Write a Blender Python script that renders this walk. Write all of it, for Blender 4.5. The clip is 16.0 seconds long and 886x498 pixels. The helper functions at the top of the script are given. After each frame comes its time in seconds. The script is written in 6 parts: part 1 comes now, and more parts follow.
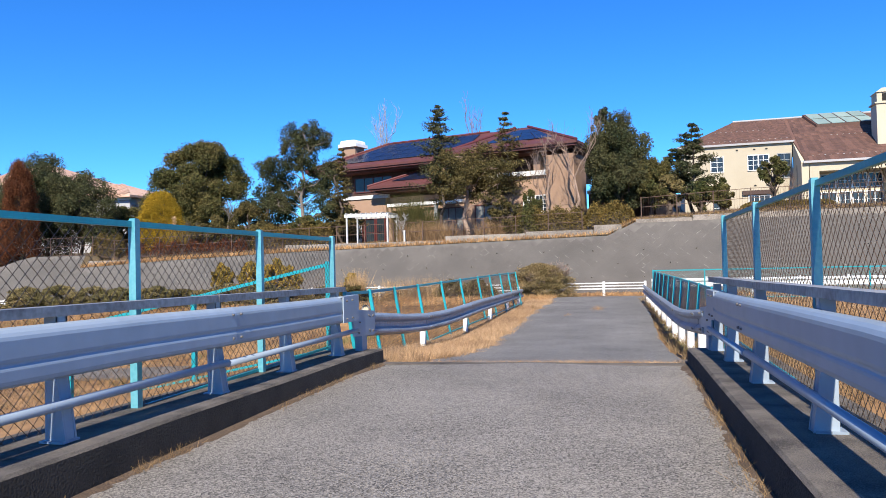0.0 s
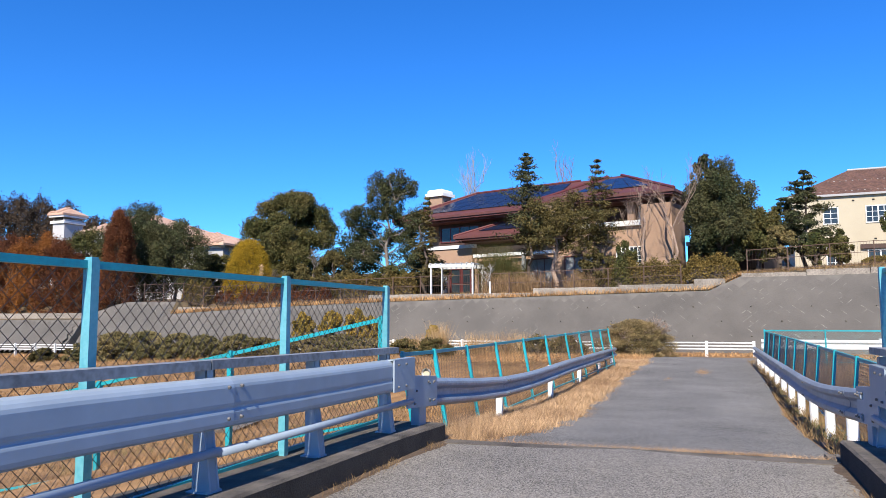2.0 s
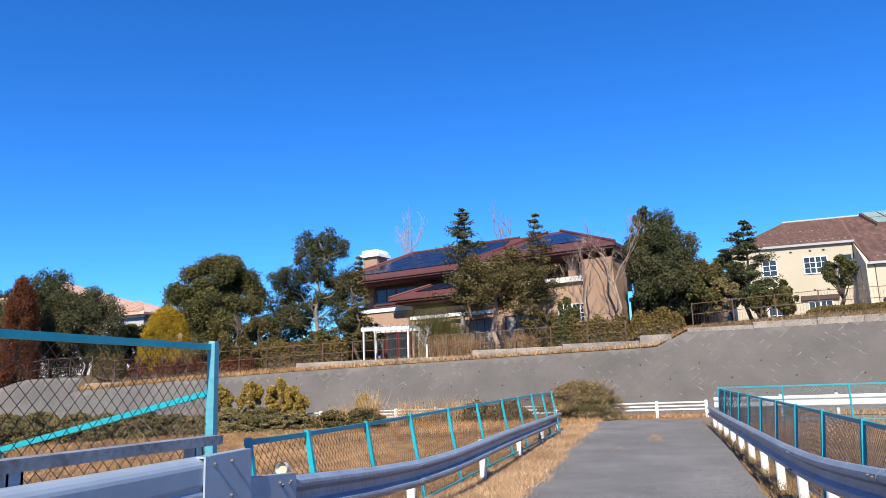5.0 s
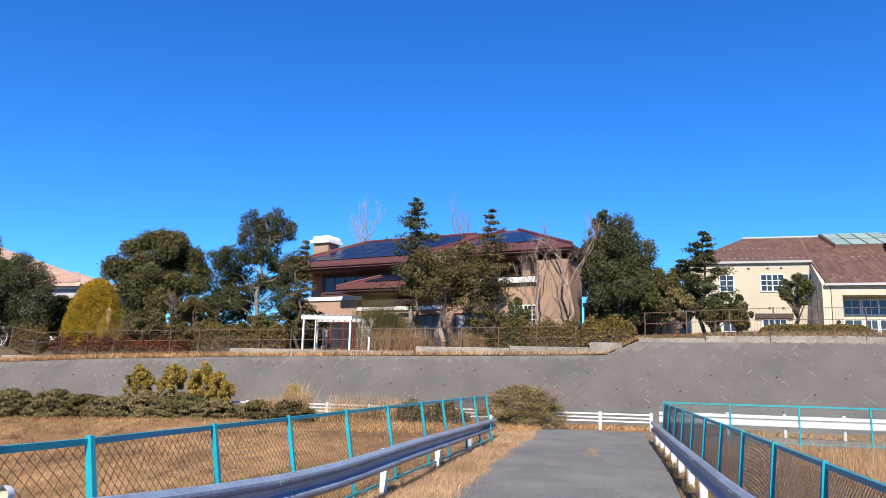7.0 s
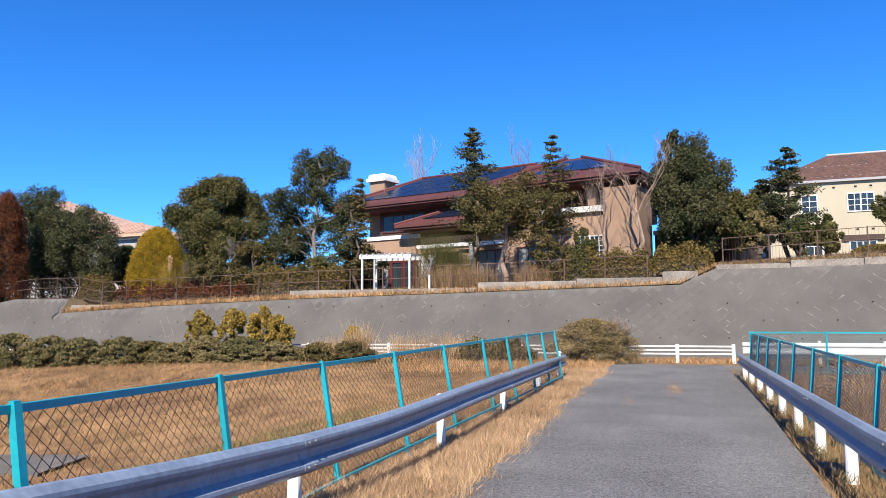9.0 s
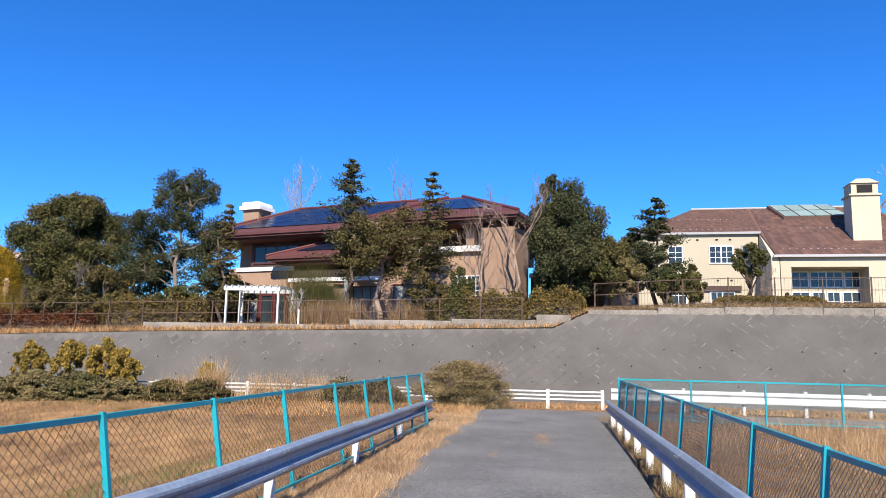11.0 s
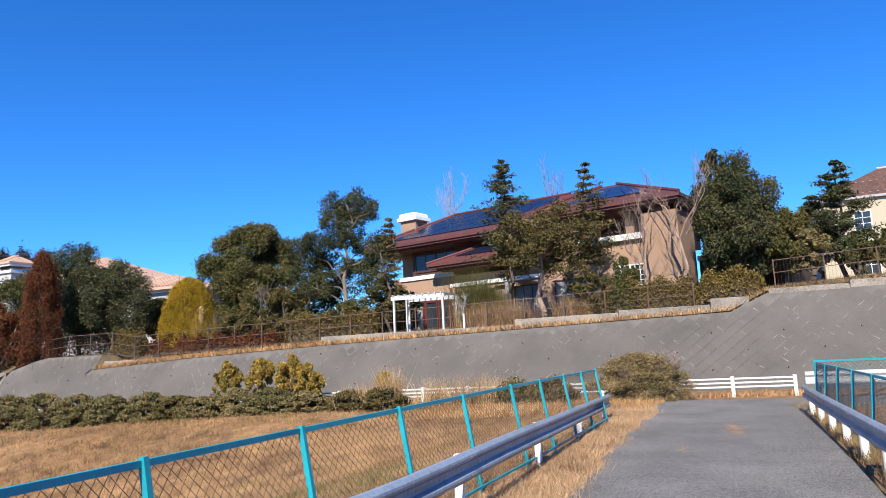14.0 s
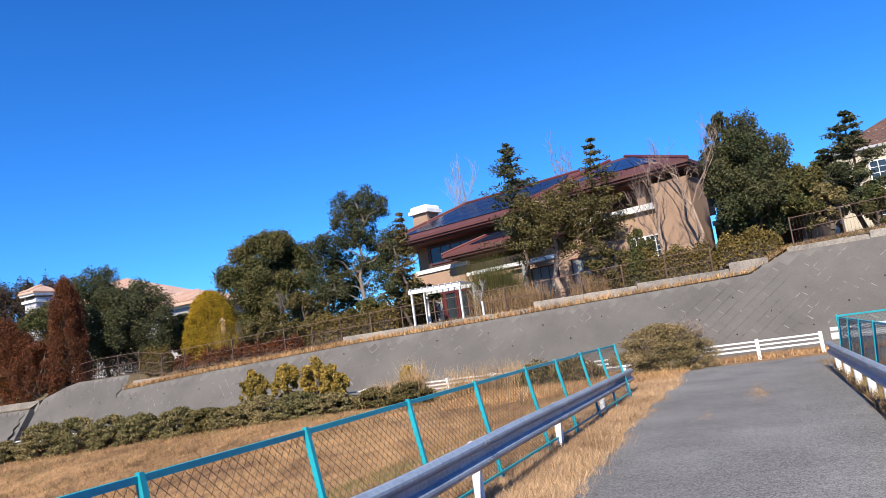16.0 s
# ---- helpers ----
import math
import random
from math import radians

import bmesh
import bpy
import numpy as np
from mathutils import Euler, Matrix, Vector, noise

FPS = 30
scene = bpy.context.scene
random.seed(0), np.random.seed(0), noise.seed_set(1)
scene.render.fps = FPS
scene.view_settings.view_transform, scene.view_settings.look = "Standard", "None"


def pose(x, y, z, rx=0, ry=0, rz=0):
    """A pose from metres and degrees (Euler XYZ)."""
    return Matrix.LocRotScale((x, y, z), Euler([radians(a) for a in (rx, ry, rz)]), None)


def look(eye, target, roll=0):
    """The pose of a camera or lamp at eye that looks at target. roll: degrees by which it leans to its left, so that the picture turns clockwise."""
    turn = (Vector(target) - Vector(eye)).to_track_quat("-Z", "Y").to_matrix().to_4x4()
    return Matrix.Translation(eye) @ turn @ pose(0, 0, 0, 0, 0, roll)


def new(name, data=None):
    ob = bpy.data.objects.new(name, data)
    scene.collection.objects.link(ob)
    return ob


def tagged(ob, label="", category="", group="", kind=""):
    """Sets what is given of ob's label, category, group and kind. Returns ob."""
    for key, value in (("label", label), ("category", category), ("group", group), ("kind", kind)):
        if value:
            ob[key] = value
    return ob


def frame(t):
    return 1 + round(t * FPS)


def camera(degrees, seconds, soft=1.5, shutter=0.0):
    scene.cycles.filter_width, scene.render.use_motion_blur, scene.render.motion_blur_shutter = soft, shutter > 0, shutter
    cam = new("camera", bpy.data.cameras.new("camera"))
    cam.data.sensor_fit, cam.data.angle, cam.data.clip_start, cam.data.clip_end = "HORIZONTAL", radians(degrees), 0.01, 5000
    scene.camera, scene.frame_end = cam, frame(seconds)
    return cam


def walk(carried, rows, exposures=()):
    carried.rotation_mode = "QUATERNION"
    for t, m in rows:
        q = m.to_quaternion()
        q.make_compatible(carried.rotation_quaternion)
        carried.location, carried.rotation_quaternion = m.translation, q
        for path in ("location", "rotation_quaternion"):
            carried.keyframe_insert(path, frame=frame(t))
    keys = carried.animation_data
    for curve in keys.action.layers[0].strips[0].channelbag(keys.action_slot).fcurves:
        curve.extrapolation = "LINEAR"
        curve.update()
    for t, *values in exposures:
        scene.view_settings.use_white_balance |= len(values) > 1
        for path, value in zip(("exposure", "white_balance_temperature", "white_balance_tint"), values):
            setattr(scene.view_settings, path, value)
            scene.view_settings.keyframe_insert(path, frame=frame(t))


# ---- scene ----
cam = camera(62.8, 16.0, 0.8)
PATH = [
    (0, (1.267, 1.331, 1.26), (0.842, 3.285, 1.301), -1.4),
    (0.5, (1.205, 1.711, 1.255), (0.705, 3.645, 1.349), -2.1),
    (1, (1.187, 2.138, 1.284), (0.663, 4.062, 1.428), -1.1),
    (1.5, (1.057, 2.59, 1.291), (0.456, 4.486, 1.495), -0.6),
    (2, (1.061, 2.984, 1.316), (0.403, 4.863, 1.502), -0.2),
    (2.5, (1.011, 3.426, 1.294), (0.405, 5.326, 1.44), -0.6),
    (3, (0.965, 3.843, 1.298), (0.38, 5.75, 1.433), -1.4),
    (3.5, (0.962, 4.272, 1.328), (0.358, 6.167, 1.541), -2.2),
    (4, (0.941, 4.658, 1.334), (0.29, 6.527, 1.623), -2.0),
    (4.5, (0.94, 5.114, 1.334), (0.368, 7.006, 1.64), -2.7),
    (5, (0.884, 5.537, 1.298), (0.382, 7.439, 1.659), -2.1),
    (5.2, (0.868, 5.644, 1.309), (0.395, 7.55, 1.69), -1.3),
    (7.3, (1.246, 7.746, 1.358), (0.826, 9.671, 1.704), 1.8),
    (7.5, (1.222, 7.906, 1.325), (0.733, 9.816, 1.661), 3.1),
    (8, (1.108, 8.323, 1.313), (0.445, 10.178, 1.661), 3.1),
    (8.5, (1.037, 8.716, 1.328), (0.218, 10.52, 1.601), 2.6),
    (9, (0.933, 9.134, 1.32), (0.355, 11.04, 1.502), -0.3),
    (9.5, (0.888, 9.526, 1.314), (0.493, 11.465, 1.607), -1.5),
    (9.7, (0.915, 9.688, 1.336), (0.565, 11.628, 1.675), -2.0),
    (11.8, (1.044, 10.615, 1.374), (0.798, 12.594, 1.523), 2.4),
    (12, (1.042, 10.627, 1.372), (0.761, 12.605, 1.478), 1.5),
    (12.5, (0.988, 10.637, 1.37), (0.668, 12.597, 1.608), 0.3),
    (13, (0.901, 10.579, 1.388), (0.526, 12.524, 1.668), -1.3),
    (13.5, (0.892, 10.577, 1.371), (0.493, 12.529, 1.551), -2.9),
    (14, (0.889, 10.531, 1.386), (0.214, 12.39, 1.677), -2.8),
    (14.5, (0.947, 10.419, 1.394), (0.158, 12.214, 1.785), -4.4),
    (15, (0.981, 10.472, 1.397), (0.3, 12.315, 1.769), -5.2),
    (15.5, (1.053, 10.528, 1.373), (0.46, 12.42, 1.639), -3.9),
    (16, (1.102, 10.693, 1.349), (0.377, 12.537, 1.619), -8.0),
]
walk(cam, [(t, look(eye, target, roll)) for t, eye, target, roll in PATH])

# ---- light ----
SUN_EL, SUN_AZ = radians(40), radians(176)
world = bpy.data.worlds.new("sky")
scene.world = world
world.use_nodes = True
wn = world.node_tree.nodes
sky = wn.new("ShaderNodeTexSky")
sky.sky_type, sky.sun_disc, sky.sun_elevation, sky.sun_rotation = "NISHITA", False, SUN_EL, SUN_AZ
sky.air_density, sky.dust_density, sky.ozone_density, sky.altitude = 0.9, 0.0, 2.5, 0
deep = wn.new("ShaderNodeHueSaturation")
deep.inputs["Saturation"].default_value = 1.25
world.node_tree.links.new(sky.outputs[0], deep.inputs["Color"])
clear = wn.new("ShaderNodeMix")
clear.data_type, clear.blend_type = "RGBA", "MULTIPLY"
clear.inputs[0].default_value, clear.inputs[7].default_value = 1.0, (0.39, 0.895, 1.43, 1)
world.node_tree.links.new(deep.outputs[0], clear.inputs[6])
world.node_tree.links.new(clear.outputs[2], wn["Background"].inputs[0])
wn["Background"].inputs[1].default_value = 0.085
sun = new("sun", bpy.data.lights.new("sun", "SUN"))
sun.data.energy, sun.data.angle, sun.data.color = 5.0, radians(0.5), (1.0, 0.90, 0.76)
sun.matrix_basis = look((0, 0, 60), (60 * math.sin(SUN_AZ - math.pi), 60 * math.cos(SUN_AZ - math.pi), 60 - 60 * math.tan(SUN_EL)))
scene.view_settings.exposure = 0.8

# ---- materials ----


def mat(name, color, rough=0.7, metal=0.0, other=None, grain=8.0, stain=0.7, bump=0.15, spread=0.35, rnd=0.12, detail=None, lo=0.75, hi=1.3, broadness=1.0, cells=0, tone_k=0.74):
    """Paint or surface with fine grain, broad stains, relief and a small difference from piece to piece."""
    color = tuple(c * tone_k for c in color)
    other = tuple(c * tone_k for c in other) if other else None
    m = bpy.data.materials.new(name)
    m.use_nodes = True
    n, l = m.node_tree.nodes, m.node_tree.links
    b = n["Principled BSDF"]
    geo = n.new("ShaderNodeNewGeometry")
    fine = n.new("ShaderNodeTexNoise")
    fine.inputs["Scale"].default_value, fine.inputs["Detail"].default_value = grain, 5
    broad = n.new("ShaderNodeTexNoise")
    broad.inputs["Scale"].default_value, broad.inputs["Detail"].default_value = stain, 4
    l.new(geo.outputs["Position"], fine.inputs["Vector"])
    l.new(geo.outputs["Position"], broad.inputs["Vector"])
    two = tuple(other) if other else tuple(c * (1 - spread) for c in color)
    mix = n.new("ShaderNodeMix")
    mix.data_type = "RGBA"
    mix.inputs[6].default_value, mix.inputs[7].default_value = (*color, 1), (*two, 1)
    add = n.new("ShaderNodeMath")
    add.operation = "ADD"
    ramp = n.new("ShaderNodeMapRange")
    ramp.inputs[1].default_value, ramp.inputs[2].default_value = lo, hi
    if cells:
        chips = n.new("ShaderNodeTexVoronoi")
        chips.inputs["Scale"].default_value = cells
        l.new(geo.outputs["Position"], chips.inputs["Vector"])
        tone = n.new("ShaderNodeMapRange")
        tone.inputs[3].default_value, tone.inputs[4].default_value = 0.2, 0.8
        l.new(chips.outputs["Color"], tone.inputs[0])
        l.new(tone.outputs[0], add.inputs[0])
    else:
        l.new(fine.outputs[0], add.inputs[0])
    ease = n.new("ShaderNodeMapRange")
    ease.inputs[3].default_value, ease.inputs[4].default_value = 0.5 - 0.5 * broadness, 0.5 + 0.5 * broadness
    l.new(broad.outputs[0], ease.inputs[0])
    l.new(ease.outputs[0], add.inputs[1])
    l.new(add.outputs[0], ramp.inputs[0])
    l.new(ramp.outputs[0], mix.inputs[0])
    info = n.new("ShaderNodeObjectInfo")
    val = n.new("ShaderNodeMapRange")
    val.inputs[3].default_value, val.inputs[4].default_value = 1 - rnd, 1 + rnd
    both = n.new("ShaderNodeMath")
    both.operation = "FRACT"
    plus = n.new("ShaderNodeMath")
    plus.operation = "ADD"
    l.new(info.outputs["Random"], plus.inputs[0])
    l.new(geo.outputs["Random Per Island"], plus.inputs[1])
    l.new(plus.outputs[0], both.inputs[0])
    l.new(both.outputs[0], val.inputs[0])
    hsv = n.new("ShaderNodeHueSaturation")
    l.new(val.outputs[0], hsv.inputs["Value"])
    l.new(mix.outputs[2], hsv.inputs["Color"])
    l.new(hsv.outputs[0], b.inputs["Base Color"])
    b.inputs["Roughness"].default_value, b.inputs["Metallic"].default_value = rough, metal
    if bump:
        bp = n.new("ShaderNodeBump")
        bp.inputs["Strength"].default_value, bp.inputs["Distance"].default_value = bump, detail or 0.02
        l.new(fine.outputs[0], bp.inputs["Height"])
        l.new(bp.outputs[0], b.inputs["Normal"])
    return m


def leaf_mat(name, color, other):
    m = mat(name, color, 0.8, other=other, grain=3.0, stain=0.5, bump=0, rnd=0.45, tone_k=1.0)
    m.node_tree.nodes["Principled BSDF"].inputs["Specular IOR Level"].default_value = 0.15
    return m


ASPHALT = mat("asphalt", (0.41, 0.40, 0.375), 0.9, other=(0.052, 0.05, 0.048), grain=90, stain=0.8, bump=1.0, detail=0.012, lo=0.70, hi=1.30, broadness=0.4, cells=66)
ASPHALT_OLD = mat("asphalt_bridge", (0.42, 0.39, 0.345), 0.9, other=(0.052, 0.049, 0.045), grain=120, stain=0.7, bump=1.0, detail=0.01, lo=0.80, hi=1.24, broadness=0.3, cells=100)
KERB = mat("weathered_concrete", (0.235, 0.205, 0.172), 0.92, other=(0.055, 0.048, 0.042), grain=120, stain=3.5, bump=0.8, lo=0.8, hi=1.25)
# near-black for the kerbs' inner faces: mould plus their shade, painted in
MOULD_SHADE = mat("mouldy_shaded_concrete", (0.050, 0.044, 0.039), 0.95, other=(0.016, 0.015, 0.014), grain=70, stain=3.0, bump=0.8, lo=0.8, hi=1.25)
DIRT = mat("leaf_litter_dirt", (0.17, 0.115, 0.072), 1.0, other=(0.075, 0.05, 0.034), grain=60, stain=5, bump=0.9)
CONCRETE = mat("concrete", (0.40, 0.355, 0.30), 0.9, other=(0.17, 0.15, 0.13), grain=14, stain=1.1, bump=0.4)
BLOCK = mat("wall_block", (0.150, 0.138, 0.124), 0.95, other=(0.095, 0.088, 0.080), grain=24, stain=0.45, bump=0.5, rnd=0.03)
LIME = mat("lime_streak", (0.34, 0.32, 0.285), 0.95, other=(0.17, 0.158, 0.142), grain=9, stain=2, bump=0)
JOINT = mat("wall_joint", (0.165, 0.152, 0.136), 0.95, other=(0.11, 0.10, 0.092), grain=1.6, stain=0.8, bump=0.3)
STEEL = mat("painted_steel", (0.395, 0.485, 0.58), 0.38, 0.0, other=(0.34, 0.42, 0.505), grain=6, stain=2.0, bump=0.04)
STEEL_DULL = mat("weathered_steel", (0.38, 0.405, 0.43), 0.5, 0.0, other=(0.17, 0.17, 0.18), grain=22, stain=3.0, bump=0.06)
STEEL_NAVY = mat("slate_blue_steel", (0.345, 0.42, 0.51), 0.36, 0.0, other=(0.20, 0.245, 0.31), grain=18, stain=2.0, bump=0.04)
BOLT = mat("bolt_steel", (0.30, 0.29, 0.28), 0.5, 0.6, grain=60, stain=5, bump=0)
DARK = mat("dark_hole", (0.02, 0.02, 0.02), 0.9, bump=0)
WHITE = mat("white_paint", (0.80, 0.80, 0.78), 0.5, other=(0.62, 0.62, 0.60), grain=20, stain=2, bump=0.03, tone_k=1.0)
WHITE_OLD = mat("chalky_white_paint", (0.60, 0.61, 0.60), 0.6, other=(0.44, 0.45, 0.44), grain=20, stain=2, bump=0.03, tone_k=1.0)
CYAN = mat("blue_green_paint", (0.012, 0.41, 0.49), 0.4, other=(0.016, 0.31, 0.37), grain=30, stain=3, bump=0.03)
CYAN_PALE = mat("faded_blue_paint", (0.17, 0.50, 0.60), 0.45, other=(0.08, 0.38, 0.48), grain=30, stain=3, bump=0.03)
WIRE = mat("coated_wire", (0.075, 0.052, 0.036), 0.5, other=(0.11, 0.075, 0.05), grain=30, stain=3, bump=0, rnd=0.25)
WIRE_PALE = mat("weathered_wire", (0.30, 0.27, 0.215), 0.6, other=(0.17, 0.15, 0.12), grain=30, stain=3, bump=0, rnd=0.25)
WIRE_GREEN = mat("pale_green_wire", (0.20, 0.40, 0.40), 0.5, other=(0.15, 0.30, 0.30), grain=30, stain=3, bump=0, rnd=0.2)
SOIL = mat("dry_turf", (0.47, 0.275, 0.115), 1.0, other=(0.17, 0.085, 0.034), grain=2.4, stain=0.55, bump=0.9, detail=0.05)
GRASS = mat("dry_grass", (0.70, 0.42, 0.185), 0.9, other=(0.30, 0.15, 0.056), grain=3, stain=0.4, bump=0, rnd=0.4)
FIELD = mat("matted_field_grass", (0.56, 0.335, 0.145), 0.95, other=(0.21, 0.115, 0.046), grain=2.2, stain=0.55, bump=0, rnd=0.4, lo=0.78, hi=1.22)
VERGE = mat("straw_grass", (0.64, 0.43, 0.245), 0.9, other=(0.31, 0.185, 0.1), grain=3, stain=0.6, bump=0, rnd=0.45)
WEED = mat("brown_weed", (0.36, 0.24, 0.11), 0.9, other=(0.20, 0.12, 0.055), grain=3, stain=0.5, bump=0, rnd=0.4)
GREENGRASS = mat("green_grass", (0.13, 0.17, 0.05), 0.9, other=(0.24, 0.2, 0.07), grain=3, stain=0.5, bump=0, rnd=0.3)
GARDEN = mat("garden_soil", (0.20, 0.14, 0.08), 1.0, other=(0.11, 0.09, 0.045), grain=6, stain=0.4, bump=0.6)
BARK = mat("bark", (0.16, 0.12, 0.09), 0.95, other=(0.07, 0.055, 0.045), grain=14, stain=2, bump=0.6)
BARE = mat("pale_bark", (0.46, 0.34, 0.26), 0.9, other=(0.28, 0.19, 0.15), grain=14, stain=2, bump=0.3)
GREY_BARK = mat("grey_bark", (0.30, 0.25, 0.21), 0.95, other=(0.15, 0.12, 0.10), grain=14, stain=2, bump=0.4)
BIRCH = mat("white_bark", (0.62, 0.60, 0.58), 0.9, other=(0.40, 0.38, 0.36), grain=10, stain=2, bump=0)
L_DARK = leaf_mat("dark_foliage", (0.033, 0.046, 0.020), (0.085, 0.080, 0.036))
L_GREEN = leaf_mat("green_foliage", (0.052, 0.062, 0.020), (0.115, 0.092, 0.032))
L_OLIVE = leaf_mat("olive_foliage", (0.060, 0.054, 0.020), (0.13, 0.10, 0.036))
L_GOLD = leaf_mat("golden_foliage", (0.34, 0.215, 0.016), (0.17, 0.12, 0.012))
L_RUST = leaf_mat("rust_foliage", (0.135, 0.046, 0.018), (0.065, 0.026, 0.013))
L_ORANGE = leaf_mat("orange_foliage", (0.24, 0.095, 0.02), (0.14, 0.05, 0.016))
L_YELLOW = leaf_mat("yellow_green_foliage", (0.33, 0.22, 0.045), (0.16, 0.12, 0.03))
L_BROWN = leaf_mat("brown_dark_foliage", (0.040, 0.030, 0.022), (0.070, 0.045, 0.028))
L_TWIGGY = leaf_mat("twiggy_bush_foliage", (0.135, 0.105, 0.045), (0.29, 0.205, 0.105))
L_BUSH = leaf_mat("bush_foliage", (0.105, 0.096, 0.038), (0.21, 0.16, 0.072))
L_HEDGE = leaf_mat("hedge_foliage", (0.165, 0.115, 0.032), (0.08, 0.065, 0.022))
L_WEED = leaf_mat("brown_reed", (0.34, 0.23, 0.13), (0.19, 0.115, 0.06))
L_REED = leaf_mat("reed", (0.52, 0.36, 0.19), (0.30, 0.19, 0.09))
BRICK = mat("tan_brick", (0.47, 0.315, 0.22), 0.9, other=(0.37, 0.24, 0.165), grain=24, stain=0.8, bump=0.25)
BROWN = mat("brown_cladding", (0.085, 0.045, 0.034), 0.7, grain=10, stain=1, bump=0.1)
MAROON = mat("maroon_paint", (0.15, 0.034, 0.034), 0.5, other=(0.10, 0.026, 0.026), grain=10, stain=1, bump=0.05)
ROOFRED = mat("red_roof_tile", (0.155, 0.050, 0.044), 0.6, other=(0.10, 0.036, 0.034), grain=12, stain=0.8, bump=0.3)
SOLAR = mat("solar_cell", (0.012, 0.018, 0.045), 0.22, other=(0.02, 0.028, 0.06), grain=3, stain=0.5, bump=0)
SOLARFRAME = mat("solar_frame", (0.10, 0.12, 0.16), 0.4, 0.5, bump=0)
CREAM = mat("cream_stucco", (0.65, 0.58, 0.435), 0.9, other=(0.59, 0.52, 0.385), grain=18, stain=0.7, bump=0.15)
ROOFBROWN = mat("brown_shingle", (0.165, 0.085, 0.062), 0.8, other=(0.105, 0.055, 0.044), grain=10, stain=1.0, bump=0.3, rnd=0.28)
PINKROOF = mat("pink_clay_tile", (0.60, 0.36, 0.25), 0.8, other=(0.72, 0.52, 0.40), grain=5, stain=0.6, bump=0.2)
PALEWALL = mat("white_stucco", (0.55, 0.55, 0.56), 0.9, other=(0.46, 0.46, 0.47), grain=12, stain=0.6, bump=0.1)
GLASS = mat("window_glass", (0.05, 0.07, 0.085), 0.08, other=(0.03, 0.04, 0.05), grain=2, stain=0.4, bump=0)
CURTAIN = mat("pale_curtain", (0.42, 0.44, 0.44), 0.9, grain=6, stain=2, bump=0)
RUSTY = mat("rusty_iron", (0.17, 0.10, 0.07), 0.8, other=(0.09, 0.06, 0.05), grain=30, stain=3, bump=0.1)
SKYLIGHT = mat("skylight_glass", (0.32, 0.42, 0.38), 0.15, other=(0.26, 0.36, 0.34), grain=2, stain=0.5, bump=0)

# ---- helpers of this scene ----
A4 = radians(4)
STRAIGHT = Matrix.Translation((0, 42, 0)) @ Matrix.Rotation(-A4, 4, "Z")


class Terrace:
    """Plan of the terrace (along the wall, back from it, height): straight east of the wall's step, swinging nearer to the field west of it."""

    def plan(self, x, y):
        k = 1 - 0.0026 * np.clip(3 - x, 0, 58)
        return x * k, y - 38 * (1 - k)

    def __matmul__(self, p):
        q = STRAIGHT @ Vector(p)
        x, y = self.plan(q.x, q.y)
        return Vector((float(x), float(y), q.z))

    def spread(self, u, v):
        """The same for arrays of u and v."""
        x = math.cos(A4) * u + math.sin(A4) * v
        y = 42 - math.sin(A4) * u + math.cos(A4) * v
        return self.plan(x, y)

    def local(self, u, v, z):
        """A frame at a place of the wall, along it and back from it."""
        o, e = self @ (u, v, z), (self @ (u + 0.3, v, z)) - (self @ (u - 0.3, v, z))
        a = e / 0.6
        n = ((self @ (u, v + 0.3, z)) - (self @ (u, v - 0.3, z))) / 0.6
        return Matrix(((a.x, n.x, 0, o.x), (a.y, n.y, 0, o.y), (0, 0, 1, o.z), (0, 0, 0, 1)))


WALLFRAME = Terrace()
HOUSEFRAME = Matrix.Translation((-2.1, 49.4, 0)) @ Matrix.Rotation(-radians(16), 4, "Z")
ONE = Matrix.Identity(4)
rng = np.random.default_rng(7)


